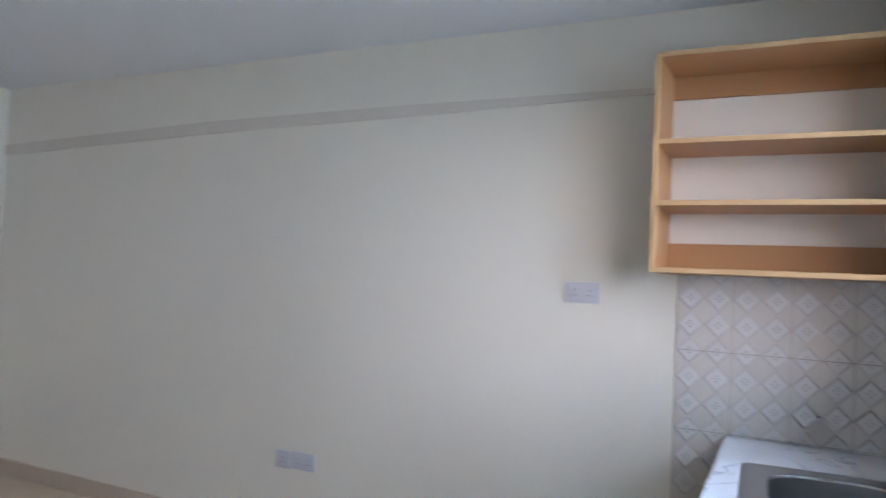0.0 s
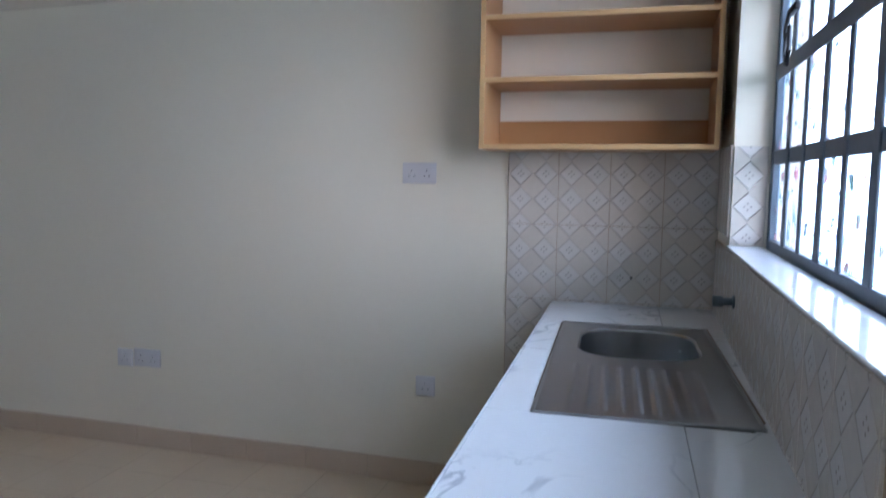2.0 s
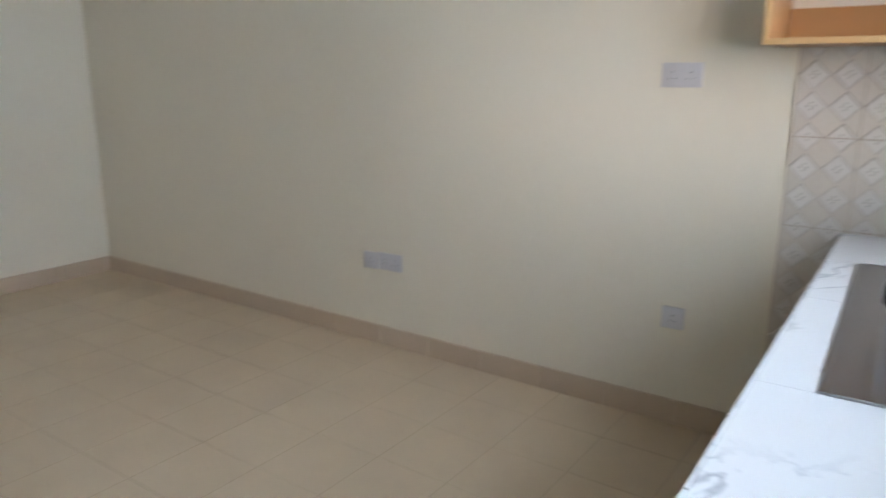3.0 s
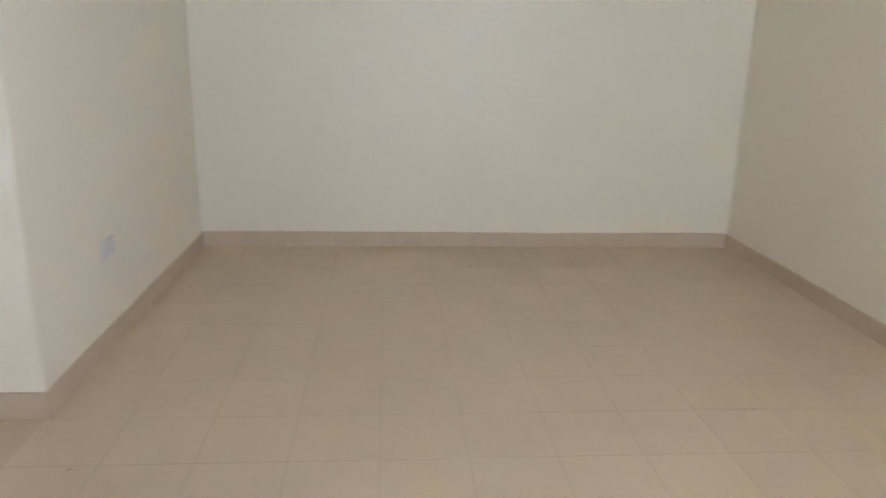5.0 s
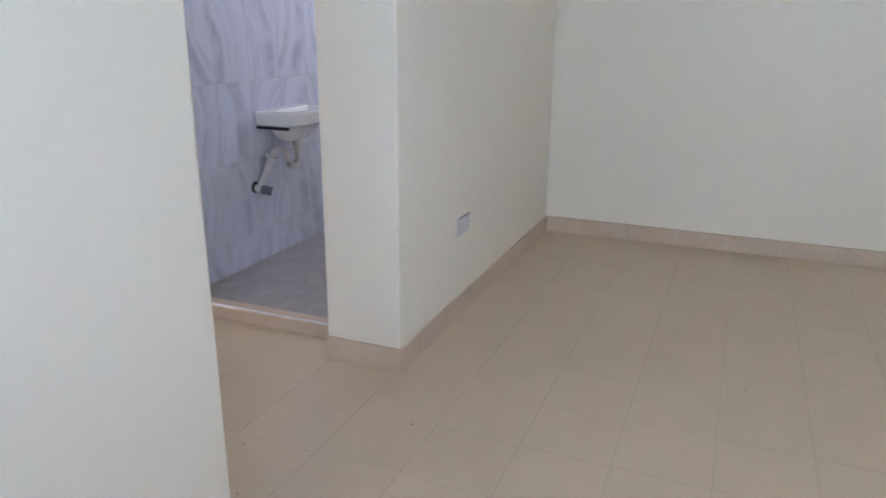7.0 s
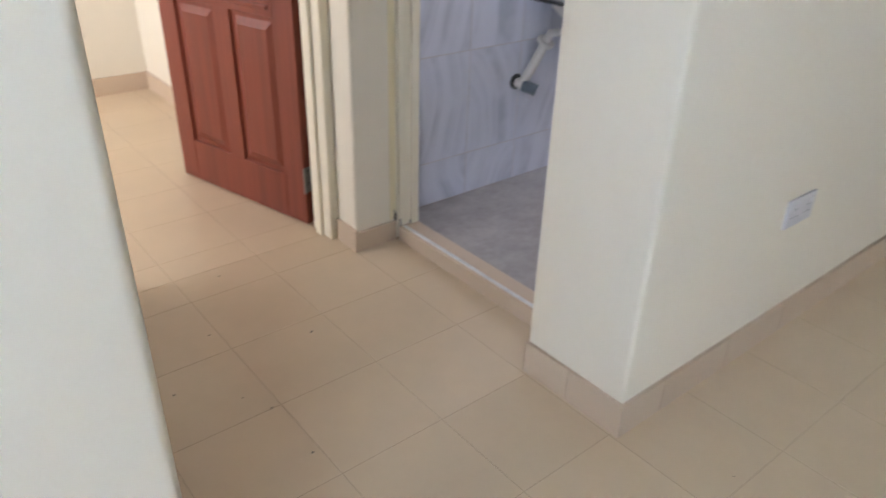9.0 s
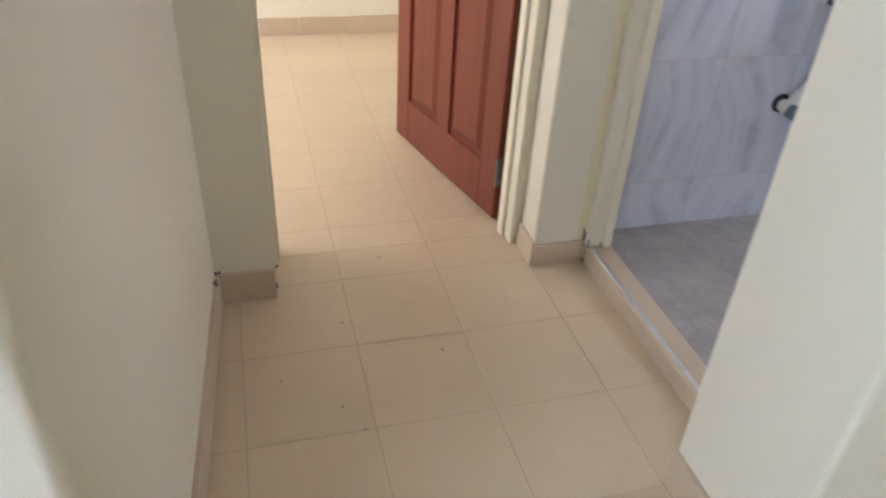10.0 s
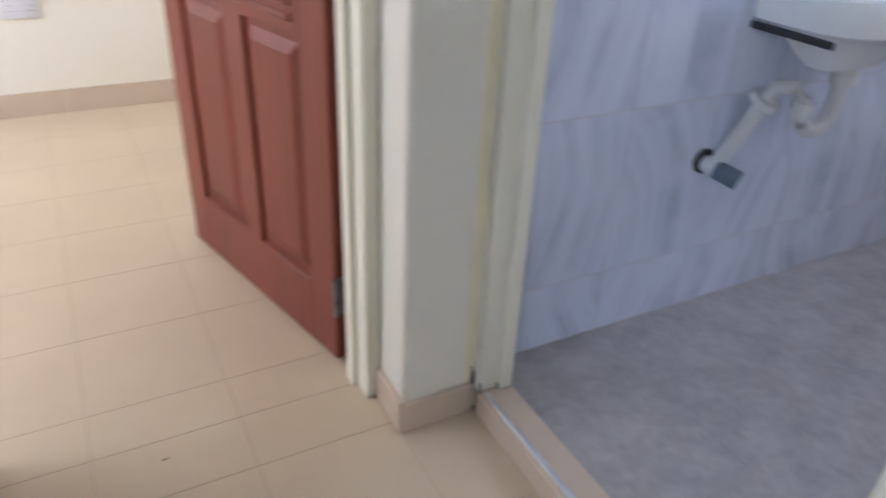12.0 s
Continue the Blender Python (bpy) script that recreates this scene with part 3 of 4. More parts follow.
def sink():
    t = thing("kitchen_sink", (-0.29, -0.9, CT), "stainless steel inset sink with drainer, slightly stained", "sink")
    cx, cy = (sx0 + sx1) / 2, (sy0 + sy1) / 2
    bx, by, hx, hy, r = -0.282, -0.695, 0.172, 0.195, 0.115

    def loop(hx_, hy_, r_, z, n=8):
        pts = []
        for qx, qy, a0 in ((1, 1, 0), (-1, 1, 90), (-1, -1, 180), (1, -1, 270)):
            for k in range(n + 1):
                a = radians(a0 + 90 * k / n)
                pts.append((bx + qx * (hx_ - r_) + r_ * math.cos(a), by + qy * (hy_ - r_) + r_ * math.sin(a), z))
        return pts

    bm = bmesh.new()
    top = CT + 0.004
    prev = None
    for hx_, hy_, r_, z in ((hx, hy, r, top), (hx - 0.006, hy - 0.006, r - 0.004, top - 0.006), (hx - 0.012, hy - 0.012, r - 0.006, top - 0.13), (hx - 0.035, hy - 0.035, r - 0.02, top - 0.152), (0.045, 0.045, 0.044, top - 0.158)):
        ring = [bm.verts.new(p) for p in loop(hx_, hy_, r_, z)]
        if prev:
            for k in range(len(ring)):
                j = (k + 1) % len(ring)
                bm.faces.new((prev[k], prev[j], ring[j], ring[k]))
        prev = ring
    bm.faces.new(prev)
    part("bowl", bm, BOWL, t, "polished steel bowl", smooth=True)
    part("drain", tube(bmesh.new(), [(bx, by, top - 0.157), (bx, by, top - 0.152)], 0.035, 20), DARK, t, "dark drain fitting")
    # deck round the bowl, with a rolled rim
    bm = bmesh.new()
    inner = [bm.verts.new(p) for p in loop(hx, hy, r, top)]
    n = len(inner)
    edges = [bm.edges.new((inner[k], inner[(k + 1) % n])) for k in range(n)]
    y_in = -0.965
    corners = [bm.verts.new((x, y, top)) for x, y in ((sx1 - 0.008, sy1 - 0.008), (sx0 + 0.008, sy1 - 0.008), (sx0 + 0.008, y_in), (sx1 - 0.008, y_in))]
    edges += [bm.edges.new((corners[k], corners[(k + 1) % 4])) for k in range(4)]
    bmesh.ops.triangle_fill(bm, use_beauty=True, edges=edges)
    part("deck", bm, STEEL, t)
    # ribbed drainer
    bm = bmesh.new()
    xs = [sx0 + 0.008 + i * (sx1 - sx0 - 0.016) / 96 for i in range(97)]
    ys = [y_in, y_in - 0.02, y_in - 0.05, sy0 + 0.05, sy0 + 0.03, sy0 + 0.008]
    grid = []
    for y, h in zip(ys, (0, 0, 1, 1, 0, 0)):
        row = []
        for x in xs:
            w = (x - sx0) / (sx1 - sx0)
            rib = max(0.0, math.sin((w - 0.14) / 0.72 * 9 * 2 * math.pi)) ** 2 if 0.14 < w < 0.86 else 0.0
            row.append(bm.verts.new((x, y, top + h * 0.0065 * rib)))
        grid.append(row)
    for a, b in zip(grid, grid[1:]):
        for k in range(len(xs) - 1):
            bm.faces.new((a[k], a[k + 1], b[k + 1], b[k]))
    part("drainer", bm, STEEL, t, "ribbed draining board", smooth=True)
    bm = bmesh.new()
    for a, b, c, d in ((sx0, sx0 + 0.008, sy0, sy1), (sx1 - 0.008, sx1, sy0, sy1), (sx0 + 0.008, sx1 - 0.008, sy0, sy0 + 0.008), (sx0 + 0.008, sx1 - 0.008, sy1 - 0.008, sy1)):
        box(bm, a, b, c, d, CT - 0.0005, top + 0.0015, bevel=0.0015)
    part("rim", bm, STEEL, t)
    bm = bmesh.new()
    for a, b, c, d in ((sx0 + 0.02, sx1 + 0.004, sy1, sy1 + 0.007), (sx1, sx1 + 0.006, sy0 + 0.05, sy1), (sx0 - 0.003, sx0, sy0 + 0.1, sy1 - 0.02)):
        box(bm, a, b, c, d, CT - 0.0004, CT + 0.0035, bevel=0.0015)
    part("sealant", bm, SEALANT, t, "brown stained line of sealant")

    t.matrix_world = Matrix.Rotation(radians(1.2), 4, "Z") @ t.matrix_world @ Matrix.Rotation(radians(1.2), 4, "Z")


sink()
counter.matrix_world = Matrix.Rotation(radians(1.2), 4, "Z") @ counter.matrix_world

# capped water pipe over the sink
tap = thing("capped_pipe", (-0.01, -0.675, 0.975), "grey capped water pipe sticking out of the tiles", "pipe")
part("pipe", tube(bmesh.new(), [(0.0, -0.675, 0.975), (-0.045, -0.675, 0.975)], 0.011, 14), GREYPLUG, tap, smooth=True)
part("cap", tube(bmesh.new(), [(-0.04, -0.675, 0.975), (-0.043, -0.675, 0.975), (-0.066, -0.675, 0.975), (-0.068, -0.675, 0.975)], 0.016, 14), GREYPLUG, tap, smooth=True)
part("rosette", tube(bmesh.new(), [(-0.008, -0.675, 0.975), (-0.014, -0.675, 0.975)], 0.019, 16), GREYPLUG, tap, smooth=True)


# ---------------------------------------------------------------- window
def kitchen_window():
    win = tagged(thing("window_1", (0.125, (WY0 + WY1) / 2, WZ0), "blue-grey steel window with bars and smeared panes", "window", kind="structure"))
    xa, xb = 0.112, 0.136
    bm = bmesh.new()
    fw = 0.035
    box(bm, xa, xb, WY0, WY0 + fw, WZ0, WZ1, bevel=0.003)
    box(bm, xa, xb, WY1 - fw, WY1, WZ0, WZ1, bevel=0.003)
    box(bm, xa + 0.001, xb - 0.001, WY0 + fw, WY1 - fw, WZ0, WZ0 + fw, bevel=0.003)
    box(bm, xa + 0.001, xb - 0.001, WY0 + fw, WY1 - fw, WZ1 - fw, WZ1, bevel=0.003)
    part("window_frame", bm, IRON, win)
    part("transom", boxed(xa + 0.002, xb - 0.010, WY0 + fw, WY1 - fw, 1.374, 1.418, bevel=0.003), IRON, win)
    cols = [-0.655, -0.865, -1.07, -1.27, -1.475, -1.68, -1.885, -2.09, -2.295, -2.50]
    for i, y in enumerate(cols):
        w = 0.015 if i % 2 else 0.022
        part("upright", boxed(xa - 0.002, xa + 0.005, y - w, y + w, WZ0 + fw, WZ1 - fw, bevel=0.002), IRON, win)
    for z in (1.652, 1.905):
        part("crossbar", boxed(xa - 0.006, xa + 0.0, WY0 + fw, WY1 - fw, z - 0.023, z + 0.023, bevel=0.002), IRON, win)
    # panes
    ys = [WY1 - fw] + cols + [WY0 + fw]
    zs = [WZ0 + fw, 1.374, 1.652, 1.905, WZ1 - fw]
    for a, b in zip(ys, ys[1:]):
        for c, d in zip(zs, zs[1:]):
            ob = part("pane", boxed(xb - 0.009, xb - 0.005, b, a, c, d), GLASS, win)
            ob.visible_shadow = False
    # casement stay and its handle
    st = part("stay_plate", boxed(xa - 0.03, xa - 0.014, -0.80, -0.70, 1.765, 1.785, bevel=0.003), DARK, win, "dark casement catch")
    part("stay_handle", tube(bmesh.new(), [(xa - 0.03, -0.74, 1.77), (xa - 0.035, -0.72, 1.72), (xa - 0.035, -0.735, 1.655), (xa - 0.035, -0.765, 1.63), (xa - 0.035, -0.785, 1.665), (xa - 0.032, -0.765, 1.73)], 0.006, 8), DARK, st, smooth=True)
    return win


kitchen_window()
part_sill = structure("trim_sill", boxed(-0.009, 0.104, WY0, WY1, WZ0, 1.114, bevel=0.004, segments=2), MARBLE, "white tiled window sill", "sill")
tagged(part_sill, kind="structure")
structure("backdrop", prism(bmesh.new(), rounded([(0.35, 5.0), (3.2, 5.0), (3.2, -4.3), (3.3, -4.3), (3.3, 5.1), (0.35, 5.1)], [0, 0, 0, 0, 0, 0]), -0.3, 6), BACKDROP, "bright overcast daylight outside the window", "backdrop")

# curtain rod above the window
rod = thing("curtain_rod", (-0.06, -1.3, 2.32), "black metal curtain rod on brackets above the window", "curtain rod")
part("rod", tube(bmesh.new(), [(-0.075, -2.80, 2.325), (-0.075, -0.30, 2.325)], 0.010, 10), DARK, rod, smooth=True)
for y in (-0.36, -2.72):
    b = part("bracket", tube(bmesh.new(), [(0, y, 2.30), (-0.04, y, 2.298), (-0.07, y, 2.308), (-0.075, y, 2.314)], 0.006, 8), DARK, rod, smooth=True)
bm = bmesh.new()
bmesh.ops.create_uvsphere(bm, u_segments=14, v_segments=10, radius=0.022, matrix=Matrix.Translation((-0.075, -0.285, 2.325)) @ Matrix.Diagonal((1, 1.25, 1, 1)))
part("finial", bm, DARK, rod, smooth=True)


# ---------------------------------------------------------------- sockets
def socket(width, gangs, matrix, label):
    """A moulded British-pattern socket plate in the plane y = 0, facing -y."""
    t = thing("wall_socket", (0, 0, 0), label, "socket", "wall sockets")
    h = 0.086
    part("plate", boxed(-width / 2, width / 2, -0.009, 0.0, -h / 2, h / 2, bevel=0.003, segments=2), PLASTIC, t, smooth=True)
    for g in range(gangs):
        cx = (g - (gangs - 1) / 2) * 0.066
        for dx, dz, w, q in ((0, 0.010, 0.003, 0.007), (-0.011, -0.012, 0.0065, 0.003), (0.011, -0.012, 0.0065, 0.003)):
            part("pin_hole", boxed(cx + dx - w / 2, cx + dx + w / 2, -0.0096, -0.0088, dz - q / 2, dz + q / 2), DARK, t)
        sx = cx + (0.020 if g else -0.020) * (1 if gangs == 2 else 0.9)
        part("switch", boxed(sx - 0.005, sx + 0.005, -0.0115, -0.0085, 0.012, 0.028, bevel=0.001), PLASTIC, t, "rocker switch")
    t.matrix_world = matrix
    return t


socket(0.146, 2, pose(-1.176, 0, 1.337), "white double socket on the cream wall beside the kitchen tiles")
socket(0.086, 1, pose(-2.657, 0, 0.434), "white single socket low on the cream wall")
socket(0.146, 2, pose(-2.533, 0, 0.440), "white double socket low on the cream wall")
socket(0.086, 1, pose(-1.140, 0, 0.433), "white single socket low on the wall near the counter")
socket(0.146, 2, pose(-3.49, YS, 0.437, 0, 0, 180), "white double socket low on the cream wall by the pier")
socket(0.146, 2, pose(-2.195, YBED, 0.445, 0, 0, 180), "white double socket low on the bedroom wall")


# ---------------------------------------------------------------- the red door
def red_door():
    t = thing("door_1", (0, 0, 0), "half-open red-brown varnished panelled wooden door", "door", kind="structure")
    W, T, Z0, Z1 = 0.77, 0.040, 0.008, 2.02
    st = 0.105

    def at(name, bm, parent=t, label="", mat=RED):
        return part(name, bm, mat, parent, label)

    at("stile", boxed(0, st, 0, T, Z0, Z1, bevel=0.003))
    at("stile", boxed(W - st, W, 0, T, Z0, Z1, bevel=0.003))
    at("mullion", boxed(W / 2 - 0.045, W / 2 + 0.045, 0.001, T - 0.001, Z0 + 0.17, Z1 - 0.11, bevel=0.002))
    for z0, z1 in ((Z0, 0.185), (0.76, 0.90), (1.42, 1.54), (Z1 - 0.11, Z1)):
        at("rail", boxed(st, W - st, 0.0005, T - 0.0005, z0, z1, bevel=0.002))
    for k in range(4):      # reeds on the lock rail, both faces
        z = 0.785 + k * 0.03
        at("reed", boxed(st + 0.02, W - st - 0.02, -0.006, T + 0.006, z, z + 0.018, bevel=0.006, segments=3))
    for x0, x1 in ((st, W / 2 - 0.045), (W / 2 + 0.045, W - st)):
        for z0, z1 in ((0.185, 0.76), (0.90, 1.42), (1.54, Z1 - 0.11)):
            bm = boxed(x0, x1, 0.012, T - 0.012, z0, z1)
            for ya, yb, s in ((0.012, 0.002, 1), (T - 0.012, T - 0.002, -1)):     # raised field, sloping sides
                o = [bm.verts.new(p) for p in ((x0 + 0.018, ya, z0 + 0.018), (x1 - 0.018, ya, z0 + 0.018), (x1 - 0.018, ya, z1 - 0.018), (x0 + 0.018, ya, z1 - 0.018))]
                i = [bm.verts.new(p) for p in ((x0 + 0.042, yb, z0 + 0.046), (x1 - 0.042, yb, z0 + 0.046), (x1 - 0.042, yb, z1 - 0.046), (x0 + 0.042, yb, z1 - 0.046))]
                for k in range(4):
                    bm.faces.new((o[k], o[(k + 1) % 4], i[(k + 1) % 4], i[k]))
                bm.faces.new(i)
            at("panel", bm)
    for z in (0.19, 1.78):
        h = part("hinge", boxed(-0.003, 0.0, 0.002, T - 0.002, z - 0.05, z + 0.05, bevel=0.0008), HINGE, t, "dull steel hinge")
        for k in range(5):
            za = z - 0.05 + k * 0.02
            part("knuckle", tube(bmesh.new(), [(-0.005, T + 0.003, za + 0.0008), (-0.005, T + 0.003, za + 0.0192)], 0.0065 if k % 2 else 0.0058, 12), HINGE, h, smooth=True)
        for dy, dz in ((0.012, -0.036), (0.024, -0.014), (0.012, 0.014), (0.024, 0.036)):
            part("screw", tube(bmesh.new(), [(-0.0028, dy, z + dz), (-0.0036, dy, z + dz)], 0.0038, 10), DARK, h)
    t.matrix_world = Matrix.Translation((-2.792, -5.022, 0)) @ Matrix.Rotation(math.atan2(-0.765, 0.19), 4, "Z")
    return t


red_door()
fr = thing("door_frame", (RX0, -4.9, 0), "cream painted wooden door frame", "door frame", kind="structure")
for x0, x1 in ((RX0 + 0.001, RX0 + 0.034), (RX1 - 0.010, RX1 + 0.02)):
    part("jamb", boxed(x0, x1, -4.99, -4.862, 0.0, DOORH - 0.04, bevel=0.003), FRAME, fr)
    s = 0.012 if x0 < -2.5 else -0.012
    part("stop", boxed(min(x0, x0 + s) if s < 0 else x1, x0 if s < 0 else x1 + s, -4.955, -4.915, 0.0, DOORH - 0.04, bevel=0.002), FRAME, fr)
part("head", boxed(RX0 + 0.001, RX1 - 0.001, -4.955, -4.862, DOORH - 0.04, DOORH, bevel=0.003), FRAME, fr)

fb = thing("bathroom_door_frame", (BX, -4.7, 0.058), "cream painted wooden frame of the bathroom doorway", "door frame", kind="structure")
for y0, y1, s in ((YB1 - 0.02, YB1 + 0.002, 1), (YB0 - 0.035, YB0 - 0.001, -1)):
    part("jamb", boxed(BX - 0.084, BX - 0.004, y0, y1, 0.058, DOORH - 0.04, bevel=0.003), FRAME, fb)
    part("stop", boxed(BX - 0.081, BX - 0.050, y1 if s > 0 else y0 - 0.012, y1 + 0.012 if s > 0 else y0, 0.058, DOORH - 0.04, bevel=0.002), FRAME, fb)
part("paint_strip", boxed(BX - 0.003, BX + 0.024, YP - 0.001, YP + 0.0025, 0.08, DOORH, bevel=0.001), YELLOW, fb, "yellowed strip of old paint beside the frame")
bm = bmesh.new()
for x, y, w, z0, z1 in ((BX + 0.001, YP + 0.002, 0.007, 0.05, 0.105), (BX - 0.004, YB1 + 0.004, 0.005, 0.058, 0.085), (BX + 0.006, YP + 0.003, 0.004, 0.07, 0.12), (BX - 0.050, YB1 + 0.004, 0.005, 0.058, 0.072)):
    tube(bm, [(x, y, z0), (x + 0.001, y + 0.001, (2 * z0 + z1) / 3), (x - 0.001, y, (z0 + 2 * z1) / 3), (x, y - 0.001, z1)], w * 0.55, 6)
part("rotted_foot", bm, CEMENT, fb, "dark rotted wood at the foot of the frame")
part("head", boxed(BX - 0.083, BX - 0.005, YB1, YB0, DOORH - 0.04, DOORH, bevel=0.003), FRAME, fb)


# ---------------------------------------------------------------- bathroom
def basin():
    t = thing("wash_basin", (-3.83, YBATH, 0.72), "small white ceramic wall-hung wash basin", "wash basin")
    x0, x1, zt = -4.07, -3.65, 0.876
    yw, yf = YBATH + 0.008, YBATH + 0.26
    cx = (x0 + x1) / 2
    bm = bmesh.new()

    def outline(grow, z, back=0.0):
        pts = []
        for k in range(25):
            a = math.pi * k / 24
            c, s = math.cos(a), math.sin(a)
            pts.append((cx + (x1 - cx + grow) * math.copysign(abs(c) ** 0.55, c), yw + back + (yf - yw - back + grow) * abs(s) ** 0.5, z))
        return pts

    rings = [outline(0, zt - 0.005), outline(0.002, zt - 0.02), outline(-0.006, zt - 0.07), outline(-0.022, zt - 0.08, 0.01), outline(-0.06, zt - 0.10, 0.04), outline(-0.085, zt - 0.135, 0.06), outline(-0.11, zt - 0.165, 0.085)]
    prev = None
    for pts in rings:
        ring = [bm.verts.new(p) for p in pts]
        if prev:
            for k in range(len(ring)):
                j = (k + 1) % len(ring)
                bm.faces.new((prev[k], prev[j], ring[j], ring[k]))
        else:
            first = ring
        prev = ring
    bm.faces.new(prev)
    last = first
    for g, z, b in ((-0.004, zt, 0.0), (-0.028, zt, 0.075), (-0.04, zt - 0.015, 0.08), (-0.10, zt - 0.09, 0.10), (-0.15, zt - 0.11, 0.12)):
        ring = [bm.verts.new(p) for p in outline(g, z, b)]
        for k in range(len(ring)):
            j = (k + 1) % len(ring)
            bm.faces.new((last[k], last[j], ring[j], ring[k]))
        last = ring
    bm.faces.new(last)
    part("bowl", bm, CERAMIC, t, smooth=True)
    part("bracket", boxed(x1 - 0.012, x1 - 0.002, yw, yw + 0.20, zt - 0.092, zt - 0.078), DARK, t, "dark steel bracket under the basin")
    part("bracket", boxed(x0 + 0.002, x0 + 0.012, yw, yw + 0.20, zt - 0.092, zt - 0.078), DARK, t, "dark steel bracket under the basin")
    tx, ty = cx, YBATH + 0.12
    nut = part("waste_nut", tube(bmesh.new(), [(tx, ty, 0.722), (tx, ty, 0.700), (tx, ty, 0.698), (tx, ty, 0.672)], 0.030, 14), PVC, t, smooth=True)
    part("washer", tube(bmesh.new(), [(tx, ty, 0.728), (tx, ty, 0.722)], 0.034, 14), DARK, nut, "dark rubber washer")
    path = [(tx, ty, 0.69)] + [(tx + 0.055 - 0.055 * math.cos(math.pi * k / 10), ty, 0.615 - 0.05 * math.sin(math.pi * k / 10)) for k in range(11)]
    path += [(tx + 0.112, ty, 0.645), (tx + 0.125, ty - 0.02, 0.668), (tx + 0.14, ty - 0.055, 0.662), (tx + 0.147, YBATH + 0.05, 0.628)]
    part("trap", tube(bmesh.new(), path, 0.017, 12), PVC, t, "bent plastic waste pipe", smooth=True)
    part("trap_nut", tube(bmesh.new(), [(tx + 0.110, ty, 0.618), (tx + 0.110, ty, 0.640)], 0.023, 10), PVC, t, smooth=True)
    part("collar", tube(bmesh.new(), [(tx + 0.147, YBATH + 0.053, 0.632), (tx + 0.149, YBATH + 0.045, 0.618)], 0.036, 16), PVC, t, smooth=True)
    return t


basin()
v = thing("waste_pipe_stub", (-3.63, YBATH, 0.46), "grey plastic pipe stub in a chipped hole in the tiles", "pipe")
part("hole", tube(bmesh.new(), [(-3.606, YBATH + 0.006, 0.476), (-3.606, YBATH + 0.0105, 0.476)], 0.032, 9), DARK, v, "dark chipped hole")
part("pipe", tube(bmesh.new(), [(-3.61, YBATH, 0.472), (-3.622, YBATH + 0.055, 0.462)], 0.020, 14), PVC, v, smooth=True)
part("elbow", tube(bmesh.new(), bend((-3.62, YBATH + 0.04, 0.464), (-3.628, YBATH + 0.072, 0.459), (-3.64, YBATH + 0.09, 0.452), 0.02), 0.0235, 14), GREYPLUG, v, smooth=True)
part("riser", tube(bmesh.new(), [(-3.618, YBATH + 0.03, 0.47), (-3.672, YBATH + 0.040, 0.55), (-3.708, YBATH + 0.047, 0.615)], 0.019, 12), PVC, v, smooth=True)

# ---------------------------------------------------------------- pieces of the walls and floors
def tile_mesh(name, w, h, t, mat, cache={}):
    """A thin tile with eased edges, lying in the plane z, centred, its face at z = 0; UVs in metres from its centre."""
    key = (name, round(w, 3), round(h, 3))
    if key in cache:
        return cache[key]
    bm = bmesh.new()
    e = 0.0003 if mat == SLATE else 0.0006 if mat == FLOOR else 0.0012
    lo = [bm.verts.new((x * w / 2, y * h / 2, -t)) for x, y in ((-1, -1), (1, -1), (1, 1), (-1, 1))]
    mi = [bm.verts.new((x * w / 2, y * h / 2, -e)) for x, y in ((-1, -1), (1, -1), (1, 1), (-1, 1))]
    hi = [bm.verts.new((x * (w / 2 - e), y * (h / 2 - e), 0)) for x, y in ((-1, -1), (1, -1), (1, 1), (-1, 1))]
    bm.faces.new(hi)
    for a, b in ((lo, mi), (mi, hi)):
        for k in range(4):
            bm.faces.new((a[k], a[(k + 1) % 4], b[(k + 1) % 4], b[k]))
    cache[key] = me = to_mesh(name, bm, mat)
    return me


def lay(name, w, h, t, mat, matrix, parent, tilt=0.0):
    ob = new(name, tile_mesh(name + mat.name, w, h, t, mat))
    ob.parent = parent
    wob = pose(0, 0, 0, random.uniform(-tilt, tilt), random.uniform(-tilt, tilt), 0)
    ob.matrix_parent_inverse = parent.matrix_world.inverted()
    ob.matrix_basis = matrix @ wob
    return ob


bpy.context.view_layer.update()
# floor tiles: one 30 cm grid; those about the walk are pieces, the rest one mesh
ROOMS = [(XW, XE, -3.57, YN), (BX, XC1 + 0.03, -4.925, -3.57), (XBW, XE, YBED, -4.925)]
GX, GY, P, J = -2.493, -4.17, 0.3, 0.0021
count, rest = 0, bmesh.new()
for rx0, rx1, ry0, ry1 in ROOMS:
    gy, pitch = (GY, P) if ry1 > -4.9 else (-5.063, 0.29)
    i0, i1 = math.floor((rx0 - GX) / P), math.ceil((rx1 - GX) / P)
    j0, j1 = math.floor((ry0 - gy) / pitch), math.ceil((ry1 - gy) / pitch)
    for i in range(i0, i1):
        for j in range(j0, j1):
            x0, x1 = max(rx0, GX + i * P), min(rx1, GX + (i + 1) * P)
            y0, y1 = max(ry0, gy + j * pitch), min(ry1, gy + (j + 1) * pitch)
            if x1 - x0 < 0.012 or y1 - y0 < 0.012:
                continue
            x0, x1, y0, y1 = x0 + J / 2, x1 - J / 2, y0 + J / 2, y1 - J / 2
            near = x0 < -0.55 and not (ry1 < -4.9 and x0 > -1.7)
            if near and count < 300:
                lay("tile", x1 - x0, y1 - y0, 0.006, FLOOR, Matrix.Translation(((x0 + x1) / 2, (y0 + y1) / 2, 0)), floor, 0.006)
                count += 1
            else:
                box(rest, x0, x1, y0, y1, -0.004, 0)
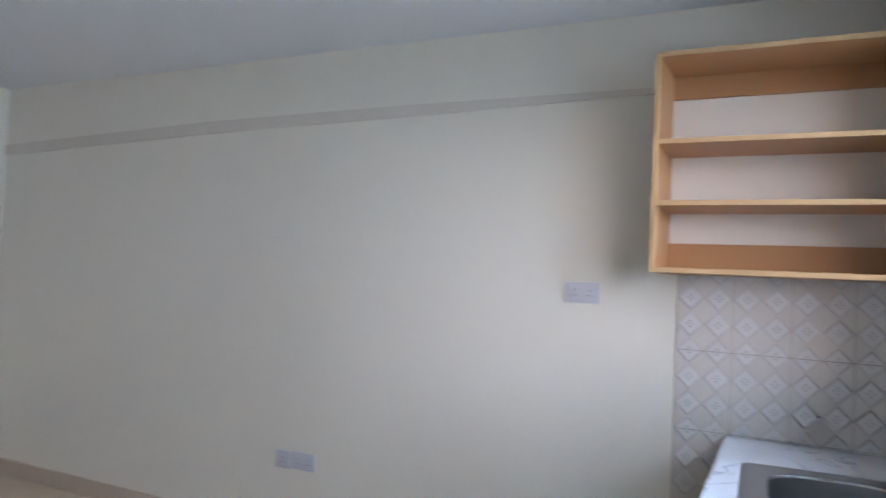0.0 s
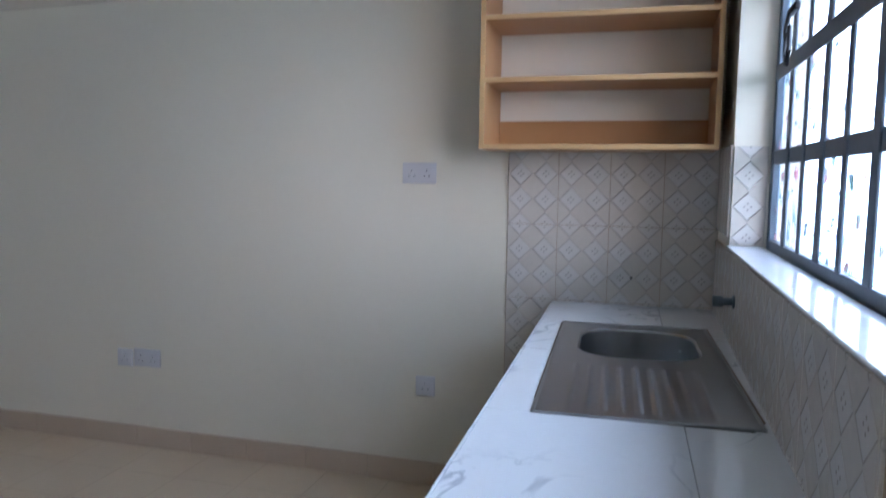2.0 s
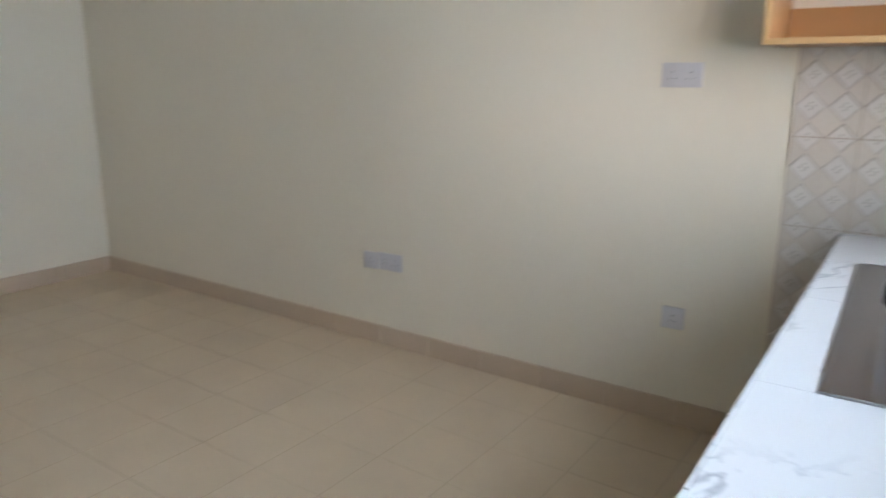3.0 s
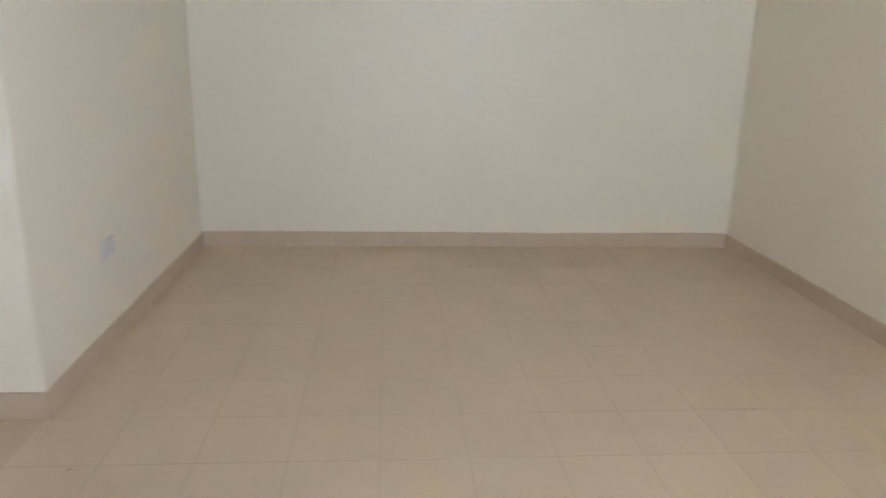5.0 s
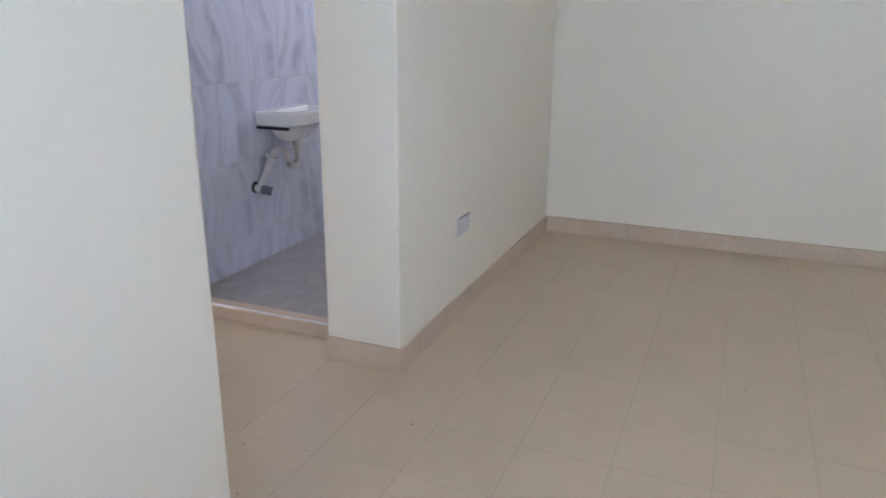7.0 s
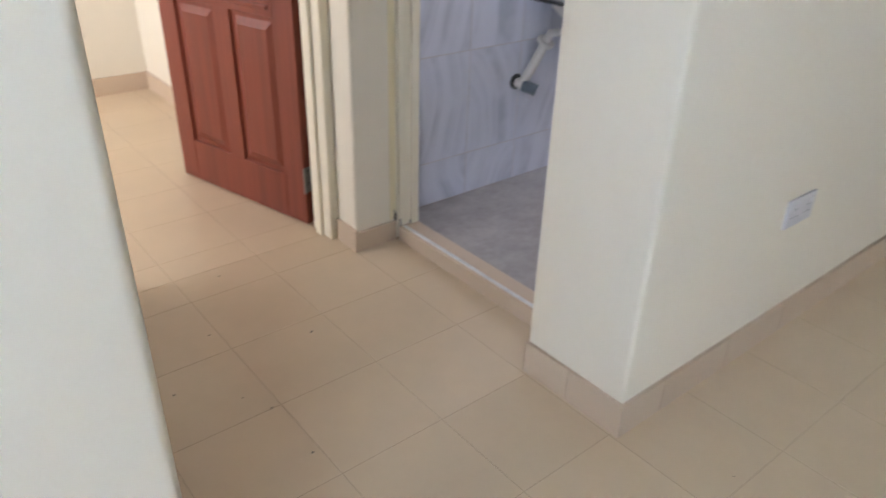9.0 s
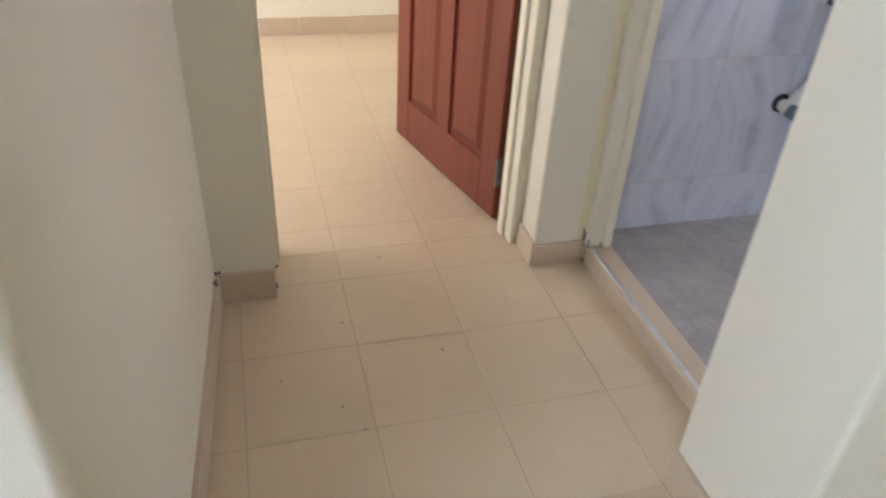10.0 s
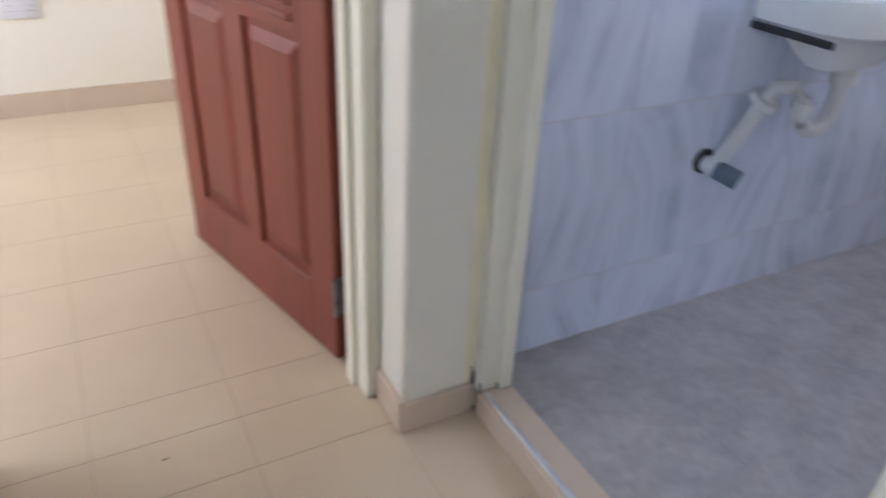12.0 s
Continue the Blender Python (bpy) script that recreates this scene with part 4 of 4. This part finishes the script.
tagged(part("remaining_tiles", rest, FLOOR, floor), kind="stuff")
# bathroom floor
for i in range(7):
    for j in range(4):
        x1, y1 = BX - 0.085 - i * 0.3, YS - 0.14 - j * 0.3
        x0, y0 = max(XW, x1 - 0.3), max(YBATH, y1 - 0.3)
        if x1 - x0 > 0.02 and y1 - y0 > 0.02:
            lay("tile", x1 - x0 - 0.0003, y1 - y0 - 0.0003, 0.005, SLATE, Matrix.Translation(((x0 + x1) / 2, (y0 + y1) / 2, BFLOOR)), floor_bath, 0.05)

# kitchen wall tiles
def upright(x, y, z, facing):
    """The pose of a tile on a wall: facing is the angle of its normal in the plan."""
    return Matrix.Translation((x, y, z)) @ Matrix.Rotation(radians(facing + 90), 4, "Z") @ Matrix.Rotation(radians(90), 4, "X")


def uv_world(ob, ax, u0, v0, sign=1):
    me = ob.data
    layer = me.uv_layers.new(name="UVMap")
    for lp in me.loops:
        p = ob.matrix_world @ me.vertices[lp.vertex_index].co
        layer.data[lp.index].uv = (sign * (p[ax] - u0), p.z - v0)


walls_k = structure("tiling_kitchen", boxed(-0.802, -0.004, -0.0035, 0.003, 0.0, 1.438), GROUT, "cream wall tiles with raised white diamonds", "wall tiles")
bpy.context.view_layer.update()


def wall_tile(w, h, x, y, z, facing, ax, u0, parent):
    bm_me = tile_mesh("tile%d_%d" % (ax, facing), w, h, 0.006, DIAMOND, {}).copy()
    ob = new("tile", bm_me)
    ob.parent = parent
    ob.matrix_world = upright(x, y, z, facing)
    ob.matrix_parent_inverse = parent.matrix_world.inverted()
    bpy.context.view_layer.update()
    uv_world(ob, ax, u0, 1.14)
    return ob


for i in range(4):
    for z0, z1 in ((1.14, 1.438), (0.84, 1.14), (0.54, 0.84), (0.24, 0.54), (0.0, 0.24)):
        x0 = -0.8 + i * 0.2
        wall_tile(0.198, z1 - z0 - 0.002, x0 + 0.1, -0.008, (z0 + z1) / 2, -90, 0, x0 + 0.05, walls_k)
walls_e = structure("tiling_window_wall", boxed(-0.0035, 0.003, CY1, -0.012, 0.3, WZ0 - 0.001), GROUT, "cream wall tiles with raised white diamonds", "wall tiles")
for i in range(11):
    y1 = -0.009 - i * 0.2
    y0 = max(y1 - 0.2, CY1)
    for z0, z1 in ((0.84, WZ0 - 0.002), (0.54, 0.84)):
        wall_tile(y1 - y0 - 0.002, z1 - z0 - 0.002, -0.008, (y0 + y1) / 2, (z0 + z1) / 2, 180, 1, y1 - 0.05, walls_e)
for y0, y1 in ((-0.209, -0.009), (WY1, -0.209)):
    wall_tile(y1 - y0 - 0.002, 0.296, -0.008, (y0 + y1) / 2, 1.29 - 0.001 + 0.0, 180, 1, y1 - 0.05, walls_e)
wall_tile(0.103, 0.315, 0.0525, WY1 - 0.006, 1.117 + 0.158, -90, 0, 0.05, walls_e)

part("drill_hole", tube(bmesh.new(), [(-0.308, -0.0078, 0.942), (-0.308, -0.0088, 0.942)], 0.005, 9), DARK, walls_k, "dark drill hole in a tile")

# bathroom wall tiles
walls_b = structure("tiling_bathroom", boxed(XW, BX - 0.089, YBATH - 0.009, YBATH + 0.0052, 0.0, H), JOINT, "lavender grey marble-patterned bathroom wall tiles", "wall tiles")
bpy.context.view_layer.update()
for i in range(9):
    x1 = -3.36 + 0.265 - i * 0.265
    x0 = max(XW, x1 - 0.265)
    x1 = min(x1, BX - 0.090)
    for z0, z1 in ((0.055, 0.229), (0.229, 0.632), (0.632, 1.035), (1.035, 1.438), (1.438, 1.841), (1.841, 2.244), (2.244, H)):
        if x1 - x0 > 0.02:
            lay("tile", x1 - x0 - 0.002, z1 - z0 - 0.002, 0.006, BATH, upright((x0 + x1) / 2, YBATH + 0.006, (z0 + z1) / 2, 90), walls_b)


# skirting tiles
skirting = thing("baseboard", (-2.5, -3.5, 0), "beige tile skirting along the walls", "baseboard", kind="structure")


def skirt(x0, y0, x1, y1, facing, start=0.0, high=0.10):
    length = math.hypot(x1 - x0, y1 - y0)
    ux, uy = (x1 - x0) / length, (y1 - y0) / length
    fx, fy = math.cos(radians(facing)), math.sin(radians(facing))
    a = 0.0
    first = start or 0.3
    while a < length - 0.004:
        b = min(length, a + (first if a == 0 else 0.3))
        m = (a + b) / 2
        lay("skirting_tile", b - a - 0.002, high, 0.012, SKIRT, upright(x0 + ux * m + fx * 0.012, y0 + uy * m + fy * 0.012, high / 2, facing), skirting, 0.12)
        a = b


skirt(-0.80, YN, XW, YN, -90)
skirt(XW, YN - 0.012, XW, YS + 0.012, 0)
skirt(XW, YS, XC0 + 0.0, YS, 90)
skirt(XC0, YS + 0.012, XC0, YB0, 0, 0.18)
skirt(BX + 0.002, YP, RX0 + 0.0, YP, 90, high=0.075)
skirt(RX0, YP + 0.012, RX0, -4.86, 0, high=0.085)
skirt(RX1, YD, XC1 - 0.07, YD, 90)
skirt(XC1 - 0.07, YD + 0.012, XC1, YC - 0.015, 180 - math.degrees(math.atan2(0.07, YC - YD)))
skirt(XC1 + 0.02, YC, XE, YC, 90)
skirt(XBW + 0.0, YBED, XE, YBED, 90)
skirt(XBW, YBED + 0.012, XBW, YD2, 0)


def clod(bm, x, y, z, r, flat=0.6):
    bmesh.ops.create_icosphere(bm, subdivisions=1, radius=r, matrix=Matrix.Translation((x, y, z)) @ Matrix.Rotation(random.uniform(0, 3), 4, "Z") @ Matrix.Diagonal((random.uniform(1.0, 1.7), random.uniform(0.6, 1.0), flat, 1)))


# dirt lodged where the skirting stops at the two ends of the corridor wall
for x, y, z in ((XC1 - 0.078, YD + 0.006, 0.103), (RX1 + 0.004, YD - 0.006, 0.03), (XC1 - 0.070, YD + 0.05, 0.101), (RX1 - 0.006, -4.86, 0.008)):
    bm = bmesh.new()
    for k in range(4):
        clod(bm, x + random.uniform(-0.008, 0.008), y + random.uniform(-0.006, 0.006), z + random.uniform(-0.004, 0.010), random.uniform(0.003, 0.006), 1.0)
    part("dirt", bm, CEMENT, skirting, "dark dirt lodged in a chipped joint")

# crumbs of plaster and dirt on the floor
bm = bmesh.new()
for k in range(15):
    x, y = (random.uniform(-2.75, -1.9), random.uniform(-4.9, -3.3)) if k < 11 else (random.uniform(-4.5, -2.9), random.uniform(-3.3, -1.5))
    r = random.uniform(0.0015, 0.004)
    bmesh.ops.create_icosphere(bm, subdivisions=1, radius=r, matrix=Matrix.Translation((x, y, r * 0.45)) @ Matrix.Diagonal((1.3, random.uniform(0.7, 1.2), 0.6, 1)))
tagged(new("floor_crumbs", to_mesh("floor_crumbs", bm, CEMENT)), "scattered dark crumbs of plaster on the floor tiles", "debris", kind="stuff")
